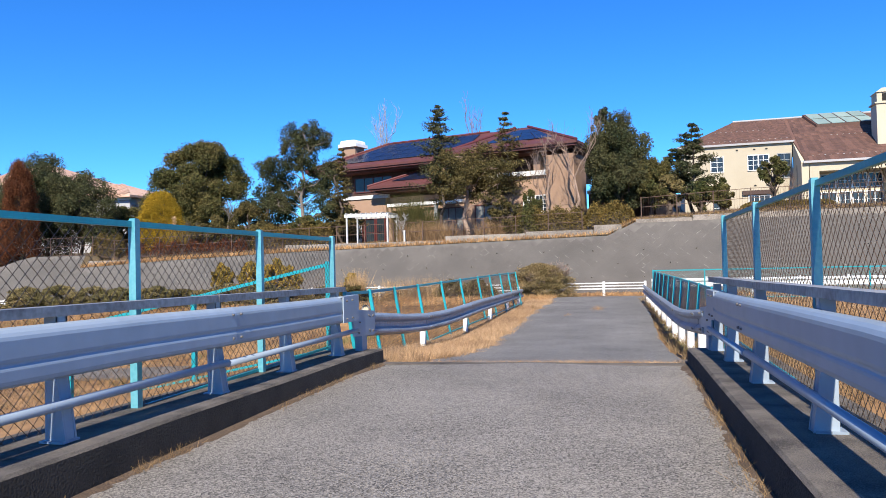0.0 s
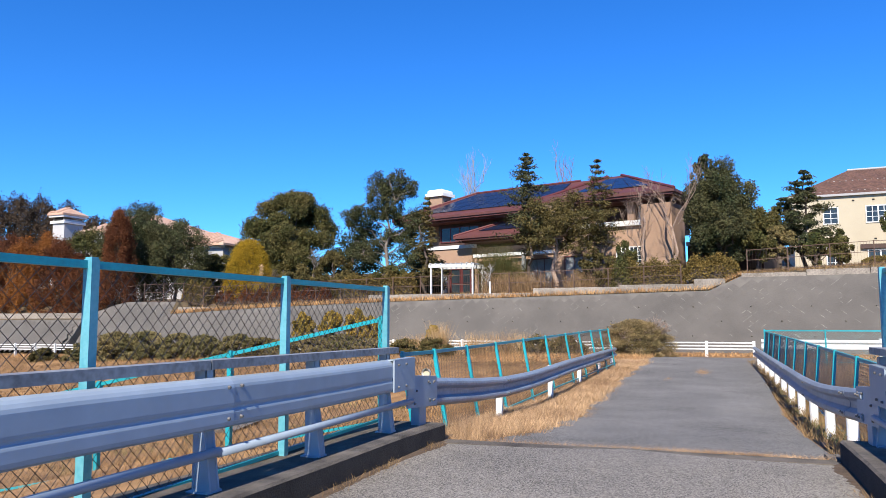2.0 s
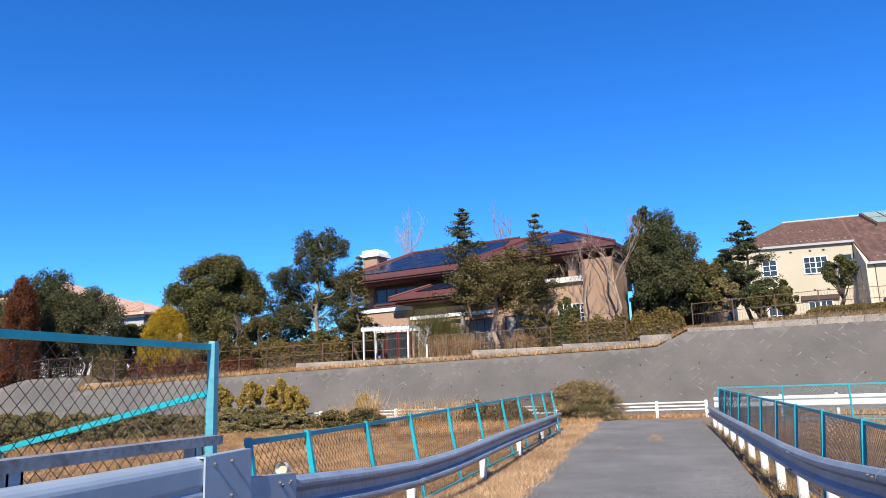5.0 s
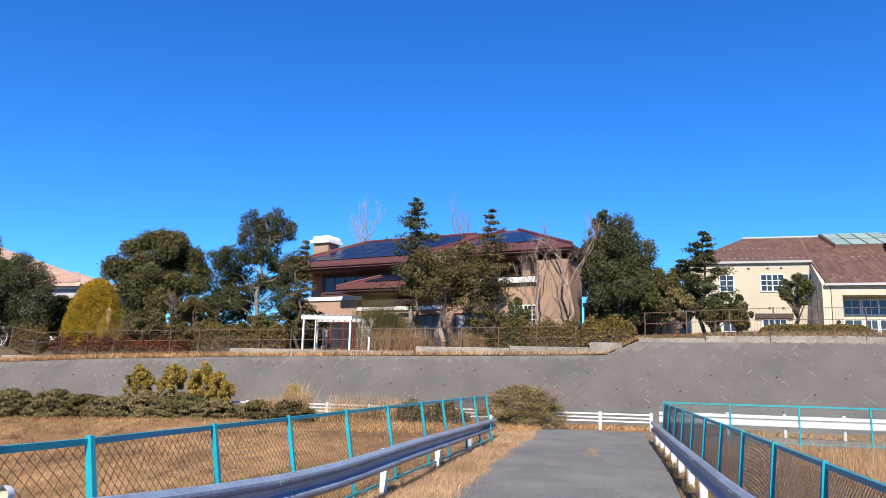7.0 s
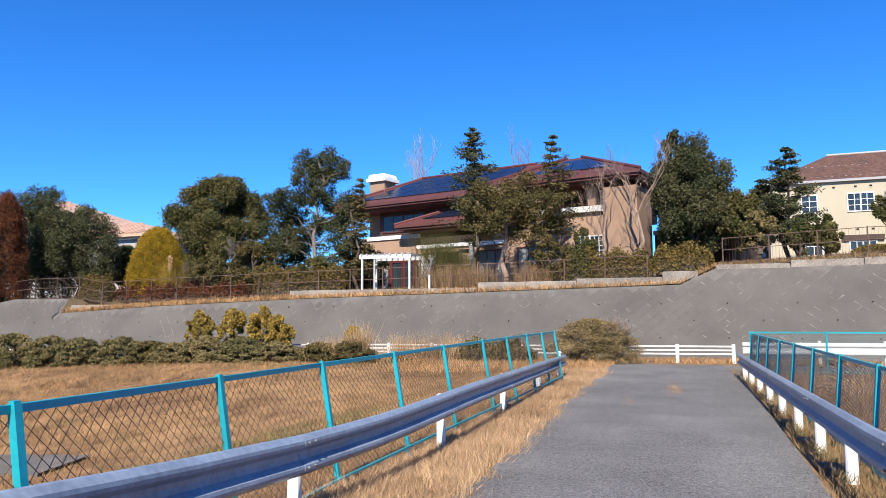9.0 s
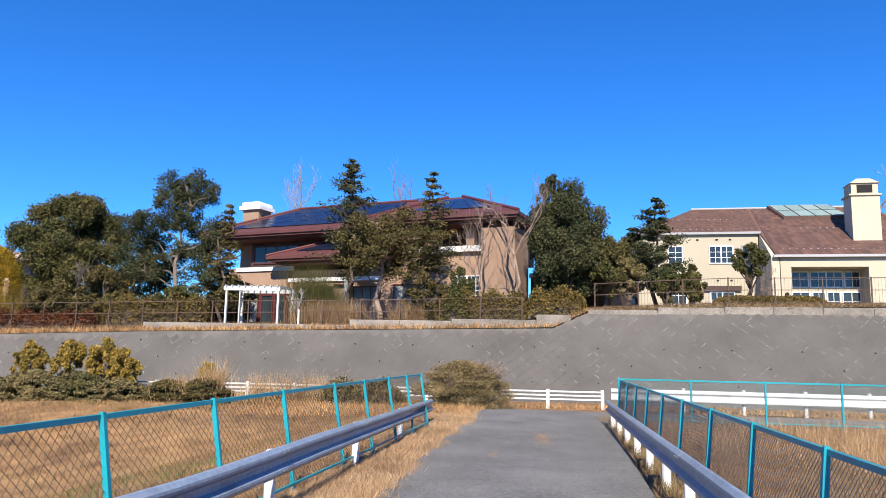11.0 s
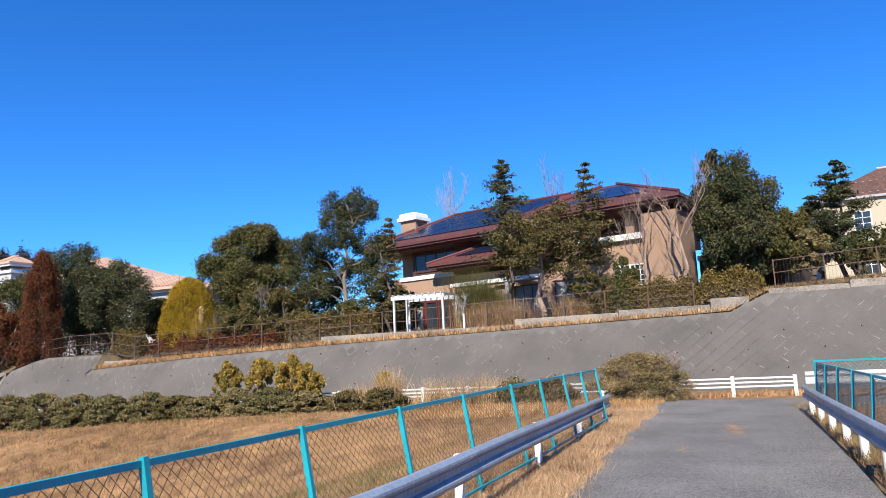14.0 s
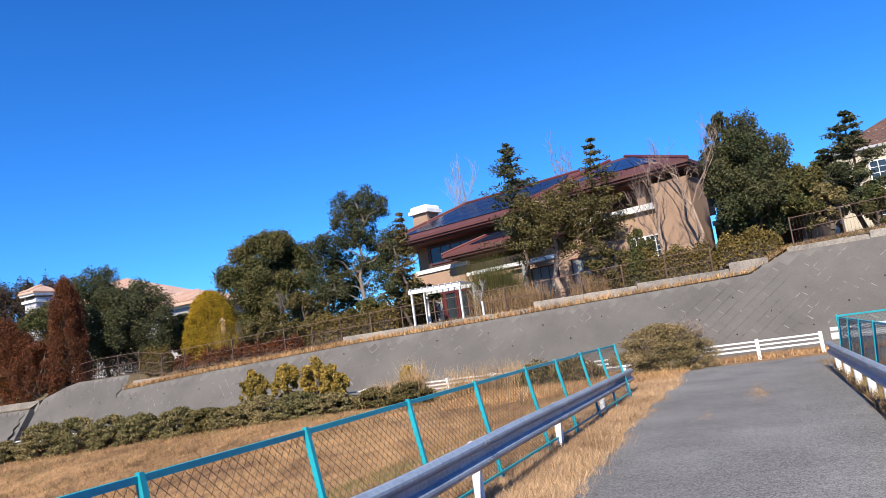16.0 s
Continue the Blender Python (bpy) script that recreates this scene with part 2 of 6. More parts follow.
class Build:
    """Collects faces, in the frame m, for one mesh."""

    def __init__(self, m=ONE):
        self.m, self.v, self.f = m, [], []

    def add(self, pts, faces):
        k = len(self.v)
        self.v += [tuple(self.m @ Vector(p)) for p in pts]
        self.f += [tuple(k + i for i in f) for f in faces]
        return self

    def box(self, x0, x1, y0, y1, z0, z1):
        p = [(x, y, z) for z in (z0, z1) for x, y in ((x0, y0), (x1, y0), (x1, y1), (x0, y1))]
        return self.add(p, [(3, 2, 1, 0), (4, 5, 6, 7), (0, 1, 5, 4), (1, 2, 6, 5), (2, 3, 7, 6), (3, 0, 4, 7)])

    def chamfer(self, x0, x1, y0, y1, z0, z1, c=0.02):
        """A box with its upper edges cut off."""
        rings = [(x0, x1, y0, y1, z0), (x0, x1, y0, y1, z1 - c), (x0 + c, x1 - c, y0 + c, y1 - c, z1)]
        p = [q for a, b, d, e, z in rings for q in ((a, d, z), (b, d, z), (b, e, z), (a, e, z))]
        f = [(3, 2, 1, 0), (8, 9, 10, 11)]
        for r in (0, 4):
            f += [(r + i, r + (i + 1) % 4, r + 4 + (i + 1) % 4, r + 4 + i) for i in range(4)]
        return self.add(p, f)

    def tube(self, a, b, r0, r1=None, n=8, caps=True):
        a, b = Vector(a), Vector(b)
        r1 = r0 if r1 is None else r1
        d = (b - a).normalized()
        s = d.orthogonal().normalized()
        t = d.cross(s)
        ring = [s * math.cos(2 * math.pi * i / n) + t * math.sin(2 * math.pi * i / n) for i in range(n)]
        p = [a + q * r0 for q in ring] + [b + q * r1 for q in ring]
        f = [(i, (i + 1) % n, n + (i + 1) % n, n + i) for i in range(n)]
        if caps:
            f += [tuple(range(n - 1, -1, -1)), tuple(range(n, 2 * n))]
        return self.add(p, f)

    def bar(self, a, b, w, h):
        """A square bar from a to b, w wide and h high."""
        a, b = Vector(a), Vector(b)
        d = (b - a).normalized()
        s = d.cross(Vector((0, 0, 1)))
        s = Vector((1, 0, 0)) if s.length < 1e-4 else s.normalized()
        t = s.cross(d)
        p = [e + s * (i * w / 2) + t * (j * h / 2) for e in (a, b) for i, j in ((-1, -1), (1, -1), (1, 1), (-1, 1))]
        return self.add(p, [(0, 1, 2, 3), (7, 6, 5, 4), (0, 4, 5, 1), (1, 5, 6, 2), (2, 6, 7, 3), (3, 7, 4, 0)])

    def sweep(self, path, profile, side):
        """Carries a closed profile of (out, up) along a path; side(i) gives the outward way at point i."""
        n = len(profile)
        p = [Vector(q) + side(i) * o + Vector((0, 0, u)) for i, q in enumerate(path) for o, u in profile]
        f = [(i * n + j, (i + 1) * n + j, (i + 1) * n + (j + 1) % n, i * n + (j + 1) % n) for i in range(len(path) - 1) for j in range(n)]
        f += [tuple(range(n)), tuple(range(len(p) - 1, len(p) - n - 1, -1))]
        return self.add(p, f)

    def slab(self, pts, thick):
        """A flat polygon with thickness downwards."""
        n = len(pts)
        low = [(x, y, z - thick) for x, y, z in pts]
        f = [tuple(range(n)), tuple(range(2 * n - 1, n - 1, -1))]
        f += [(i, n + i, n + (i + 1) % n, (i + 1) % n) for i in range(n)]
        return self.add(list(pts) + low, f)

    def mesh(self, name, material, smooth=False):
        me = bpy.data.meshes.new(name)
        me.from_pydata(self.v, [], self.f)
        me.materials.append(material)
        if smooth:
            me.shade_smooth()
        me.update()
        return me


def part(name, build, material, parent, label="", smooth=False):
    """One mesh under a thing or under a part."""
    data = build.mesh(name, material, smooth) if isinstance(build, Build) else build
    ob = new(name, data)
    ob.parent = parent
    if parent.type == "EMPTY":
        ob.matrix_parent_inverse = parent.matrix_basis.inverted()
    return tagged(ob, label)


def thing(name, base, label, category, group="", kind="", m=None):
    e = new(name)
    e.empty_display_size = 0.2
    e.matrix_basis = Matrix.Translation(m @ Vector(base) if m else base)
    return tagged(e, label, category, group, kind)


def single(name, build, material, label, category, group="", kind="", smooth=False):
    data = build.mesh(name, material, smooth) if isinstance(build, Build) else build
    return tagged(new(name, data), label, category, group, kind)


def quads(name, corners, material):
    """A mesh of loose faces from an array of n x k x 3 corners."""
    n, k = corners.shape[:2]
    me = bpy.data.meshes.new(name)
    me.vertices.add(k * n)
    me.vertices.foreach_set("co", np.ascontiguousarray(corners, dtype=np.float32).ravel())
    me.loops.add(k * n)
    me.loops.foreach_set("vertex_index", np.arange(k * n, dtype=np.int32))
    me.polygons.add(n)
    me.polygons.foreach_set("loop_start", np.arange(0, k * n, k, dtype=np.int32))
    me.materials.append(material)
    me.update(calc_edges=True)
    return me


def leaves(pts, size, flat=0.0, stretch=1.7):
    """Small pointed leaves at the given places, turned at random; flat lays them level."""
    n = len(pts)
    a = rng.normal(size=(n, 3))
    a[:, 2] *= 1 - flat
    a /= np.linalg.norm(a, axis=1, keepdims=True)
    b = rng.normal(size=(n, 3))
    b[:, 2] *= 1 - flat
    b -= a * (a * b).sum(1, keepdims=True)
    b /= np.linalg.norm(b, axis=1, keepdims=True)
    s = size * rng.uniform(0.6, 1.4, size=(n, 1))
    a, b = a * s * stretch * 0.4, b * s * 0.4
    return np.stack([pts - a * 0.8 + b, pts + a * 1.1, pts - a * 0.8 - b], axis=1)


def blades(x, y, z, h, w=0.012, lean=0.35):
    """Bent grass blades standing at x, y, z."""
    n = len(x)
    ang = rng.uniform(0, 2 * math.pi, n)
    hh = h * rng.uniform(0.5, 1.3, n)
    side = np.stack([np.cos(ang), np.sin(ang), np.zeros(n)], 1) * w
    tip_a = rng.uniform(0, 2 * math.pi, n)
    tip = np.stack([np.cos(tip_a), np.sin(tip_a), np.zeros(n)], 1) * (hh * lean * rng.uniform(0.2, 1.6, n))[:, None]
    base = np.stack([x, y, z], 1)
    up = np.stack([np.zeros(n), np.zeros(n), hh], 1)
    return np.stack([base - side, base + side, base + side * 0.7 + (tip + up) * 0.55, base + tip + up], axis=1)


def smooth01(t):
    t = np.clip(t, 0, 1)
    return t * t * (3 - 2 * t)


def way_z(y):
    """Height of the roadway along the bridge and the path beyond it."""
    return float(np.interp(y, [-40, 5, 8, 10.3, 11, 14, 17, 60], [-0.01, -0.015, -0.02, -0.055, -0.09, -0.30, -0.43, -0.45]))


def land_z(x, y):
    """Height of the open ground; takes arrays."""
    x, y = np.asarray(x, float), np.asarray(y, float)
    v = x * math.sin(A4) + (y - 42) * math.cos(A4)
    top = np.interp(y, [11, 14, 17, 60], [-0.14, -0.35, -0.49, -0.52])
    dx = np.maximum(np.maximum(-2.7 - x, x - 3.5), 0)
    dy = np.maximum(10.6 - y, 0)
    away = np.hypot(dx, dy)
    road = np.maximum(-8.2 - v, 0)
    fall = np.minimum(smooth01(away / 10), smooth01(road / 13))
    dip = np.where(x < 0, 1.75, 1.1)
    bank = 0.55 * smooth01((-10 - x) / 25) * smooth01((v + 30) / 20)
    return top - fall * dip - bank

# ---- ground, bridge deck, path, road ----


def ground_sheet():
    xs = np.concatenate([[-2500, -900, -300, -140], np.arange(-80, -14, 3.0), np.arange(-14, 14, 0.7), np.arange(14, 60, 3.0), [90, 200, 600, 2500]])
    ys = np.concatenate([[-2500, -800, -200, -60], np.arange(-30, 6, 3.0), np.arange(6, 36, 0.7), np.arange(36, 60, 2.0), [80, 150, 300, 900, 2500]])
    gx, gy = np.meshgrid(xs, ys)
    gz = land_z(gx, gy)
    gz += np.where((gx < -3.2) | (gx > 4), 0.05 * np.sin(gx * 1.3 + gy * 0.7) * np.cos(gy * 0.9), 0)
    b = Build()
    w = len(xs)
    b.v = list(zip(gx.ravel().tolist(), gy.ravel().tolist(), gz.ravel().tolist()))
    b.f = [(j * w + i, j * w + i + 1, (j + 1) * w + i + 1, (j + 1) * w + i) for j in range(len(ys) - 1) for i in range(w - 1)]
    single("ground", b, SOIL, "dry tan winter turf sloping down beside the path", "ground", kind="structure", smooth=True)


ground_sheet()

JOINT_Y = 10.95


def strip(b, stations, left, right, thick):
    """A roadway between a left and a right edge, with a sheet below it."""
    p, n = [], len(stations)
    for y in stations:
        z = way_z(y)
        xl, xr = left(y), right(y)
        p += [(xl, y, z), (xl * 0.5 + xr * 0.5, y, z + 0.025), (xr, y, z), (xr, y, z - thick), (xl, y, z - thick)]
    f = [(i * 5 + j, i * 5 + (j + 1) % 5, i * 5 + 5 + (j + 1) % 5, i * 5 + 5 + j) for i in range(n - 1) for j in range(5)]
    f += [tuple(range(4, -1, -1)), tuple(range((n - 1) * 5, n * 5))]
    b.add(p, f)
    return b


def kerb_l(y):
    return -1.665


def kerb_r(y):
    return float(np.interp(y, [-40, 5, 11], [1.9, 2.10, 2.28]))


single("road", strip(Build(), [-36, -20, -8, 0, 3, 5, 7, 9, 10, JOINT_Y], lambda y: -2.35, lambda y: kerb_r(y) + 0.75, 0.45), ASPHALT_OLD,
       "coarse grey asphalt deck of the small road bridge", "road", kind="structure")


def path_l(y):
    return float(np.interp(y, [11, 12, 14, 17, 25, 31, 33, 34.5, 37], [-1.45, -1.15, -1.05, -1.02, -1.06, -0.95, -0.85, -1.6, -5]))


def path_r(y):
    return float(np.interp(y, [11, 17, 24, 31, 33, 34.5, 37], [2.3, 2.42, 2.68, 2.95, 3.1, 3.6, 7]))


single("path", strip(Build(), [JOINT_Y + 0.035, 12, 13, 14, 15, 16, 17, 19, 21, 23, 25, 27, 29, 31, 32, 33, 34, 34.6], path_l, path_r, 0.12), ASPHALT,
       "worn light grey asphalt path between two guardrails", "path", kind="structure")
b = Build(WALLFRAME)
b.box(-7, 90, -7.6, -4.85, -0.75, -0.445)
single("side_road", b, ASPHALT, "narrow grey asphalt road along the foot of the retaining wall", "road", kind="structure")
b = Build()
b.box(-1.72, 2.25, JOINT_Y, JOINT_Y + 0.034, -0.5, -0.105)
b.box(-1.72, 2.25, JOINT_Y - 0.28, JOINT_Y - 0.05, -0.2, -0.06)
single("expansion_joint", b, KERB, "dark transverse expansion joint where the bridge deck ends", "joint", kind="structure")
b = Build()
for x0, x1, z in ((-2.4, -1.7, -0.06), (2.2, 3.1, -0.06)):
    b.box(x0, x1, 10.95, 11.25, -2.5, z)
b.box(-2.3, 2.9, 10.4, 10.9, -3.2, -0.4)
single("abutment", b, KERB, "weathered concrete abutment under the end of the bridge", "abutment", kind="structure")


def kerb(inner, outer, top, name, label):
    ys = [-36, -20, -8, -2, 0, 2, 4, 6, 8, 9.5, 10.85]
    b = Build()
    p = []
    for y in ys:
        z = way_z(y)
        s = 1 if outer(y) > inner(y) else -1
        t = top(y)
        p += [(inner(y), y, z - 0.3), (inner(y) + s * 0.01, y, t - 0.02), (inner(y) + s * 0.03, y, t), (outer(y), y, t), (outer(y), y, z - 0.5)]
    f = [(i * 5 + j, i * 5 + j + 1, i * 5 + 6 + j, i * 5 + 5 + j) for i in range(len(ys) - 1) for j in range(4)]
    f += [(4, 3, 2, 1, 0), tuple(range(len(p) - 5, len(p)))]
    b.add(p, f)
    ob = single(name, b, KERB, label, "kerb", kind="structure")
    # inner face gets the near-black colour that holds mould and painted shade
    ob.data.materials.append(MOULD_SHADE)
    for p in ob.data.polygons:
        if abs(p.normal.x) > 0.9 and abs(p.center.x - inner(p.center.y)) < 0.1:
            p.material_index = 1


def seam_dirt(edge, side):
    """A ragged band of dirt where the roadway meets the kerb."""
    g = np.random.default_rng(31 + side)
    b = Build()
    p = []
    ys = np.arange(-3, 10.8, 0.06)
    for y in ys:
        wide = 0.04 + 0.06 * abs(math.sin(y * 1.7) * math.sin(y * 0.63 + 1)) + 0.03 * g.uniform()
        z = way_z(y) + 0.006
        p += [(edge(y) - side * 0.01, y, z + 0.014), (edge(y) + side * wide * 0.5, y, z + 0.012 * g.uniform()), (edge(y) + side * wide, y, z - 0.004)]
    b.add(p, [(i * 3 + j, i * 3 + j + 1, i * 3 + 4 + j, i * 3 + 3 + j) for i in range(len(ys) - 1) for j in range(2)])
    single("seam_dirt", b, DIRT, "brown dirt and leaf litter gathered along the kerb", "dirt", kind="stuff")


def kerb_top(y):
    return float(np.interp(y, [-40, 4.5, 5.5, 7, 8.3, 9.8, 10.85], [0.26, 0.255, 0.245, 0.21, 0.185, 0.165, 0.125]))


kerb(kerb_l, lambda y: -2.42, kerb_top, "kerb_1", "dark weathered raised concrete kerb under the bridge railing, shade painted on its inner face")
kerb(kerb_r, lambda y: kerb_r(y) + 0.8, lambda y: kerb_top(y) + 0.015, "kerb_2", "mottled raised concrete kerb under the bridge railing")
seam_dirt(kerb_l, 1)
seam_dirt(kerb_r, -1)
# small footings behind the path's kerbside
b = Build()
for i in range(10):
    y = 30.2 - 1.85 * i
    b.box(path_r(y) + 0.08, path_r(y) + 0.42, y - 0.75, y - 0.35, way_z(y) - 0.15, way_z(y) + 0.02)
single("edge_footing", b, KERB, "small weathered concrete footings along the path edge", "footing", kind="structure")

# ---- guardrails ----
WPROF = [(0.0, 0.165), (0.03, 0.160), (0.075, 0.125), (0.08, 0.10), (0.075, 0.075), (0.02, 0.035), (0.015, 0.0), (0.02, -0.035), (0.075, -0.075),
         (0.08, -0.10), (0.075, -0.125), (0.03, -0.160), (0.0, -0.165), (-0.008, -0.16), (0.02, -0.15), (0.066, -0.115), (0.066, -0.085), (0.012, -0.04),
         (0.006, 0.0), (0.012, 0.04), (0.066, 0.085), (0.066, 0.115), (0.02, 0.15), (-0.008, 0.16)]

BPROF = [(0.0, 0.165), (0.022, 0.164), (0.044, 0.154), (0.062, 0.138), (0.075, 0.118), (0.08, 0.098), (0.08, 0.0), (0.077, -0.014), (0.071, -0.026), (0.071, -0.038), (0.077, -0.050), (0.08, -0.064),
         (0.08, -0.118), (0.070, -0.142), (0.045, -0.158), (0.0, -0.165), (-0.008, -0.158), (0.04, -0.148), (0.066, -0.115), (0.066, -0.07), (0.046, -0.045), (0.046, -0.02), (0.066, 0.005), (0.066, 0.095), (0.03, 0.148), (-0.008, 0.158)]


def bolts(parent, pts, out, r=0.014):
    for p in pts:
        b = Build()
        p = Vector(p)
        b.tube(p, p + out * 0.018, r, r * 0.7, 6)
        part("bolt", b, BOLT, parent)


def beam(parent, path, out, label="", material=STEEL, name="beam", profile=WPROF):
    """One W-shaped rail along a path of centre points; out: the way that its face looks."""
    b = Build()
    b.sweep(path, profile, lambda i: out)
    return part(name, b, material, parent, label)


def bridge_rail(xb, out, posts, name_label, shift):
    """Railing on the bridge kerb: flared posts, W rail, flat top rail and a low pipe."""
    top = thing("guardrail", (xb, 5, 0.2), name_label, "guardrail", "bridge railings")
    ox = Vector((out, 0, 0))
    for y in posts:
        x = xb + shift(y)
        z0 = kerb_top(y) + (0.015 if out < 0 else 0)
        b = Build()
        # web and two flanges, flaring out at the foot towards the rail
        for k, t in ((-0.042, 0.008), (0.042, 0.008)):
            p = [(x - out * 0.05, y + k - t, z0), (x + out * 0.09, y + k - t, z0), (x + out * 0.03, y + k - t, z0 + 0.42), (x + out * 0.03, y + k - t, z0 + 0.79),
                 (x - out * 0.05, y + k - t, z0 + 0.79), (x - out * 0.05, y + k - t, z0 + 0.42)]
            q = [(a, c + 2 * t, d) for a, c, d in p]
            b.add(p + q, [(0, 1, 2, 3, 4, 5), (11, 10, 9, 8, 7, 6)] + [(i, 6 + i, 6 + (i + 1) % 6, (i + 1) % 6) for i in range(6)])
        p = [(x + out * 0.085, z0), (x + out * 0.03, z0 + 0.42), (x + out * 0.03, z0 + 0.79)]
        for (xa, za), (xc, zc) in zip(p, p[1:]):
            b.add([(xa, y - 0.048, za), (xa, y + 0.048, za), (xc, y + 0.048, zc), (xc, y - 0.048, zc),
                   (xa - out * 0.012, y - 0.048, za), (xa - out * 0.012, y + 0.048, za), (xc - out * 0.012, y + 0.048, zc), (xc - out * 0.012, y - 0.048, zc)],
                  [(0, 1, 2, 3), (7, 6, 5, 4), (0, 4, 5, 1), (2, 6, 7, 3), (1, 5, 6, 2), (3, 7, 4, 0)])
        b.box(x - 0.08, x + 0.09, y - 0.07, y + 0.07, z0, z0 + 0.014)
        part("post", b, STEEL, top)
    ends = [-24, -20, -16, -12, -8, -4, 0, 3.2, posts[-3], 9.72]
    for y0, y1 in zip(ends, ends[1:]):
        ys = np.linspace(y0, y1 + 0.12, 4)
        pts = [(xb + shift(y) + out * 0.05 + out * 0.004 * (ends.index(y0) % 2), y, kerb_top(min(y, 9.5)) + 0.555) for y in ys]
        bm = beam(top, pts, ox, profile=BPROF)
        c = Vector(pts[0]) + ox * 0.08
        bolts(bm, [c + Vector((0, dy, dz)) for dy in (0.06, 0.2) for dz in (0.1, -0.1)] + [c + Vector((-out * 0.05, dy, 0)) for dy in (0.05, 0.22)], ox)
        b = Build()
        b.bar((xb + shift(y0) - out * 0.02, y0, kerb_top(min(y0, 9.5)) + (0.80 if out > 0 else 0.825)), (xb + shift(y1) - out * 0.02, y1 - 0.015 + ((0.35 if out > 0 else 0.95) if y1 > 9.6 else 0), kerb_top(min(y1, 9.5)) + (0.80 if out > 0 else 0.825)), 0.13, 0.06)
        part("top_rail", b, STEEL_DULL, top, "flat weathered top rail")
        b = Build()
        b.tube((xb + shift(y0) + out * 0.11, y0, kerb_top(min(y0, 9.5)) + 0.25), (xb + shift(y1) + out * 0.11, y1 + (0.55 if y1 > 9.6 else 0), kerb_top(min(y1, 9.5)) + 0.26), 0.030, n=10)
        part("pipe_rail", b, STEEL, top, "round lower pipe rail", smooth=True)
    # flat end plates: one on the beam, a lower one that takes the rail of the path
    x = xb + shift(10.5) + out * 0.05
    z = kerb_top(9.5) + 0.555

    def plate(name, ya, yb, p, front, bolt_at):
        b = Build()
        b.add([(x + out * s, y, zz) for s in (front - 0.014, front) for y, zz in p], [(0, 1, 2, 3), (7, 6, 5, 4), (0, 4, 5, 1), (1, 5, 6, 2), (2, 6, 7, 3), (3, 7, 4, 0)])
        # folded top lip
        b.bar((x + out * (front - 0.045), ya, p[0][1] - 0.004), (x + out * (front - 0.045), yb, p[1][1] - 0.004), 0.07, 0.012)
        pl = part(name, b, STEEL, top)
        bolts(pl, [(x + out * front, y, zz) for y, zz in bolt_at], ox)
    plate("end_sleeve", 9.70, 10.26, [(9.70, z + 0.165), (10.26, z + 0.165), (10.26, z - 0.165), (9.70, z - 0.155)], 0.095, [(y, z + d) for y in (9.8, 10.0) for d in (0.11, -0.11)])
    plate("transition_plate", 10.1, 11.0, [(10.1, z - 0.02), (11.0, z - 0.09), (11.0, z - 0.42), (10.1, z - 0.36)], 0.072, [(10.35, z - 0.2), (10.3, z - 0.33), (10.75, z - 0.33), (10.9, z - 0.35), (10.72, z - 0.13), (10.9, z - 0.14)])
    b = Build()
    b.box(x - 0.05, x + 0.05, 10.5, 10.7, way_z(10.8), z - 0.2)
    part("end_post", b, STEEL, top)


LEFT_POSTS = [-22, -20, -18, -16, -14, -12, -10, -8, -6, -4, -2.4, -0.5, 1.4, 3.3, 5.12, 6.95, 8.35, 9.80]
RIGHT_POSTS = [-22, -20, -18, -16, -14, -12, -10, -8, -6, -4, -2, 0, 2, 3.95, 5.85, 7.80, 9.3, 10.45]
bridge_rail(-1.95, 1, LEFT_POSTS, "pale grey-blue steel bridge guardrail on a concrete kerb", lambda y: 0.0)
bridge_rail(2.50, -1, RIGHT_POSTS, "pale grey-blue steel bridge guardrail casting shade on its kerb", lambda y: 0.02 * (y - 5.8))


def path_rail(path, out, posts, label, post_r, zoff):
    """Guardrail of the path: overlapping W rails on round white posts."""
    top = thing("guardrail", (path[0][0], path[0][1], -0.4), label, "guardrail", "path guardrails")
    ox = Vector((out, 0, 0))
    ys = [p[1] for p in path]

    def at(y):
        return (float(np.interp(y, ys, [p[0] for p in path])), y, float(np.interp(y, ys, [p[2] for p in path])))
    y0, y1 = ys[0], ys[-1]
    cuts = list(np.arange(y1, y0, -3.9))[::-1]
    cuts = [y0] + [c for c in cuts if c > y0 + 0.5]
    for k, (a, c) in enumerate(zip(cuts, cuts[1:])):
        pts = [at(y) for y in np.linspace(a, c + (0.15 if c < y1 else 0), 6)]
        pts = [(x + out * 0.004 * (k % 2), y, z - 0.165) for x, y, z in pts]
        bm = beam(top, pts, ox, material=STEEL_NAVY)
        q = Vector(pts[0]) + ox * 0.082
        bolts(bm, [q + Vector((0, dy, dz)) for dy in (0.05, 0.16) for dz in (0.1, -0.1)], ox)
    for y in posts:
        x, _, z = at(y)
        xp = x - out * (0.035 + post_r)
        b = Build()
        b.tube((xp, y, way_z(y) - 0.3), (xp, y, z + zoff), post_r, n=14)
        b.tube((xp, y, z + zoff), (xp, y, z + zoff + 0.015), post_r, post_r * 0.7, n=14)
        part("post", b, WHITE, top, "round white post", smooth=False)
        b = Build()
        b.box(min(xp, x), max(xp, x), y - 0.03, y + 0.03, z - 0.22, z - 0.11)
        part("bracket", b, STEEL_DULL, top)
    return at(y1)


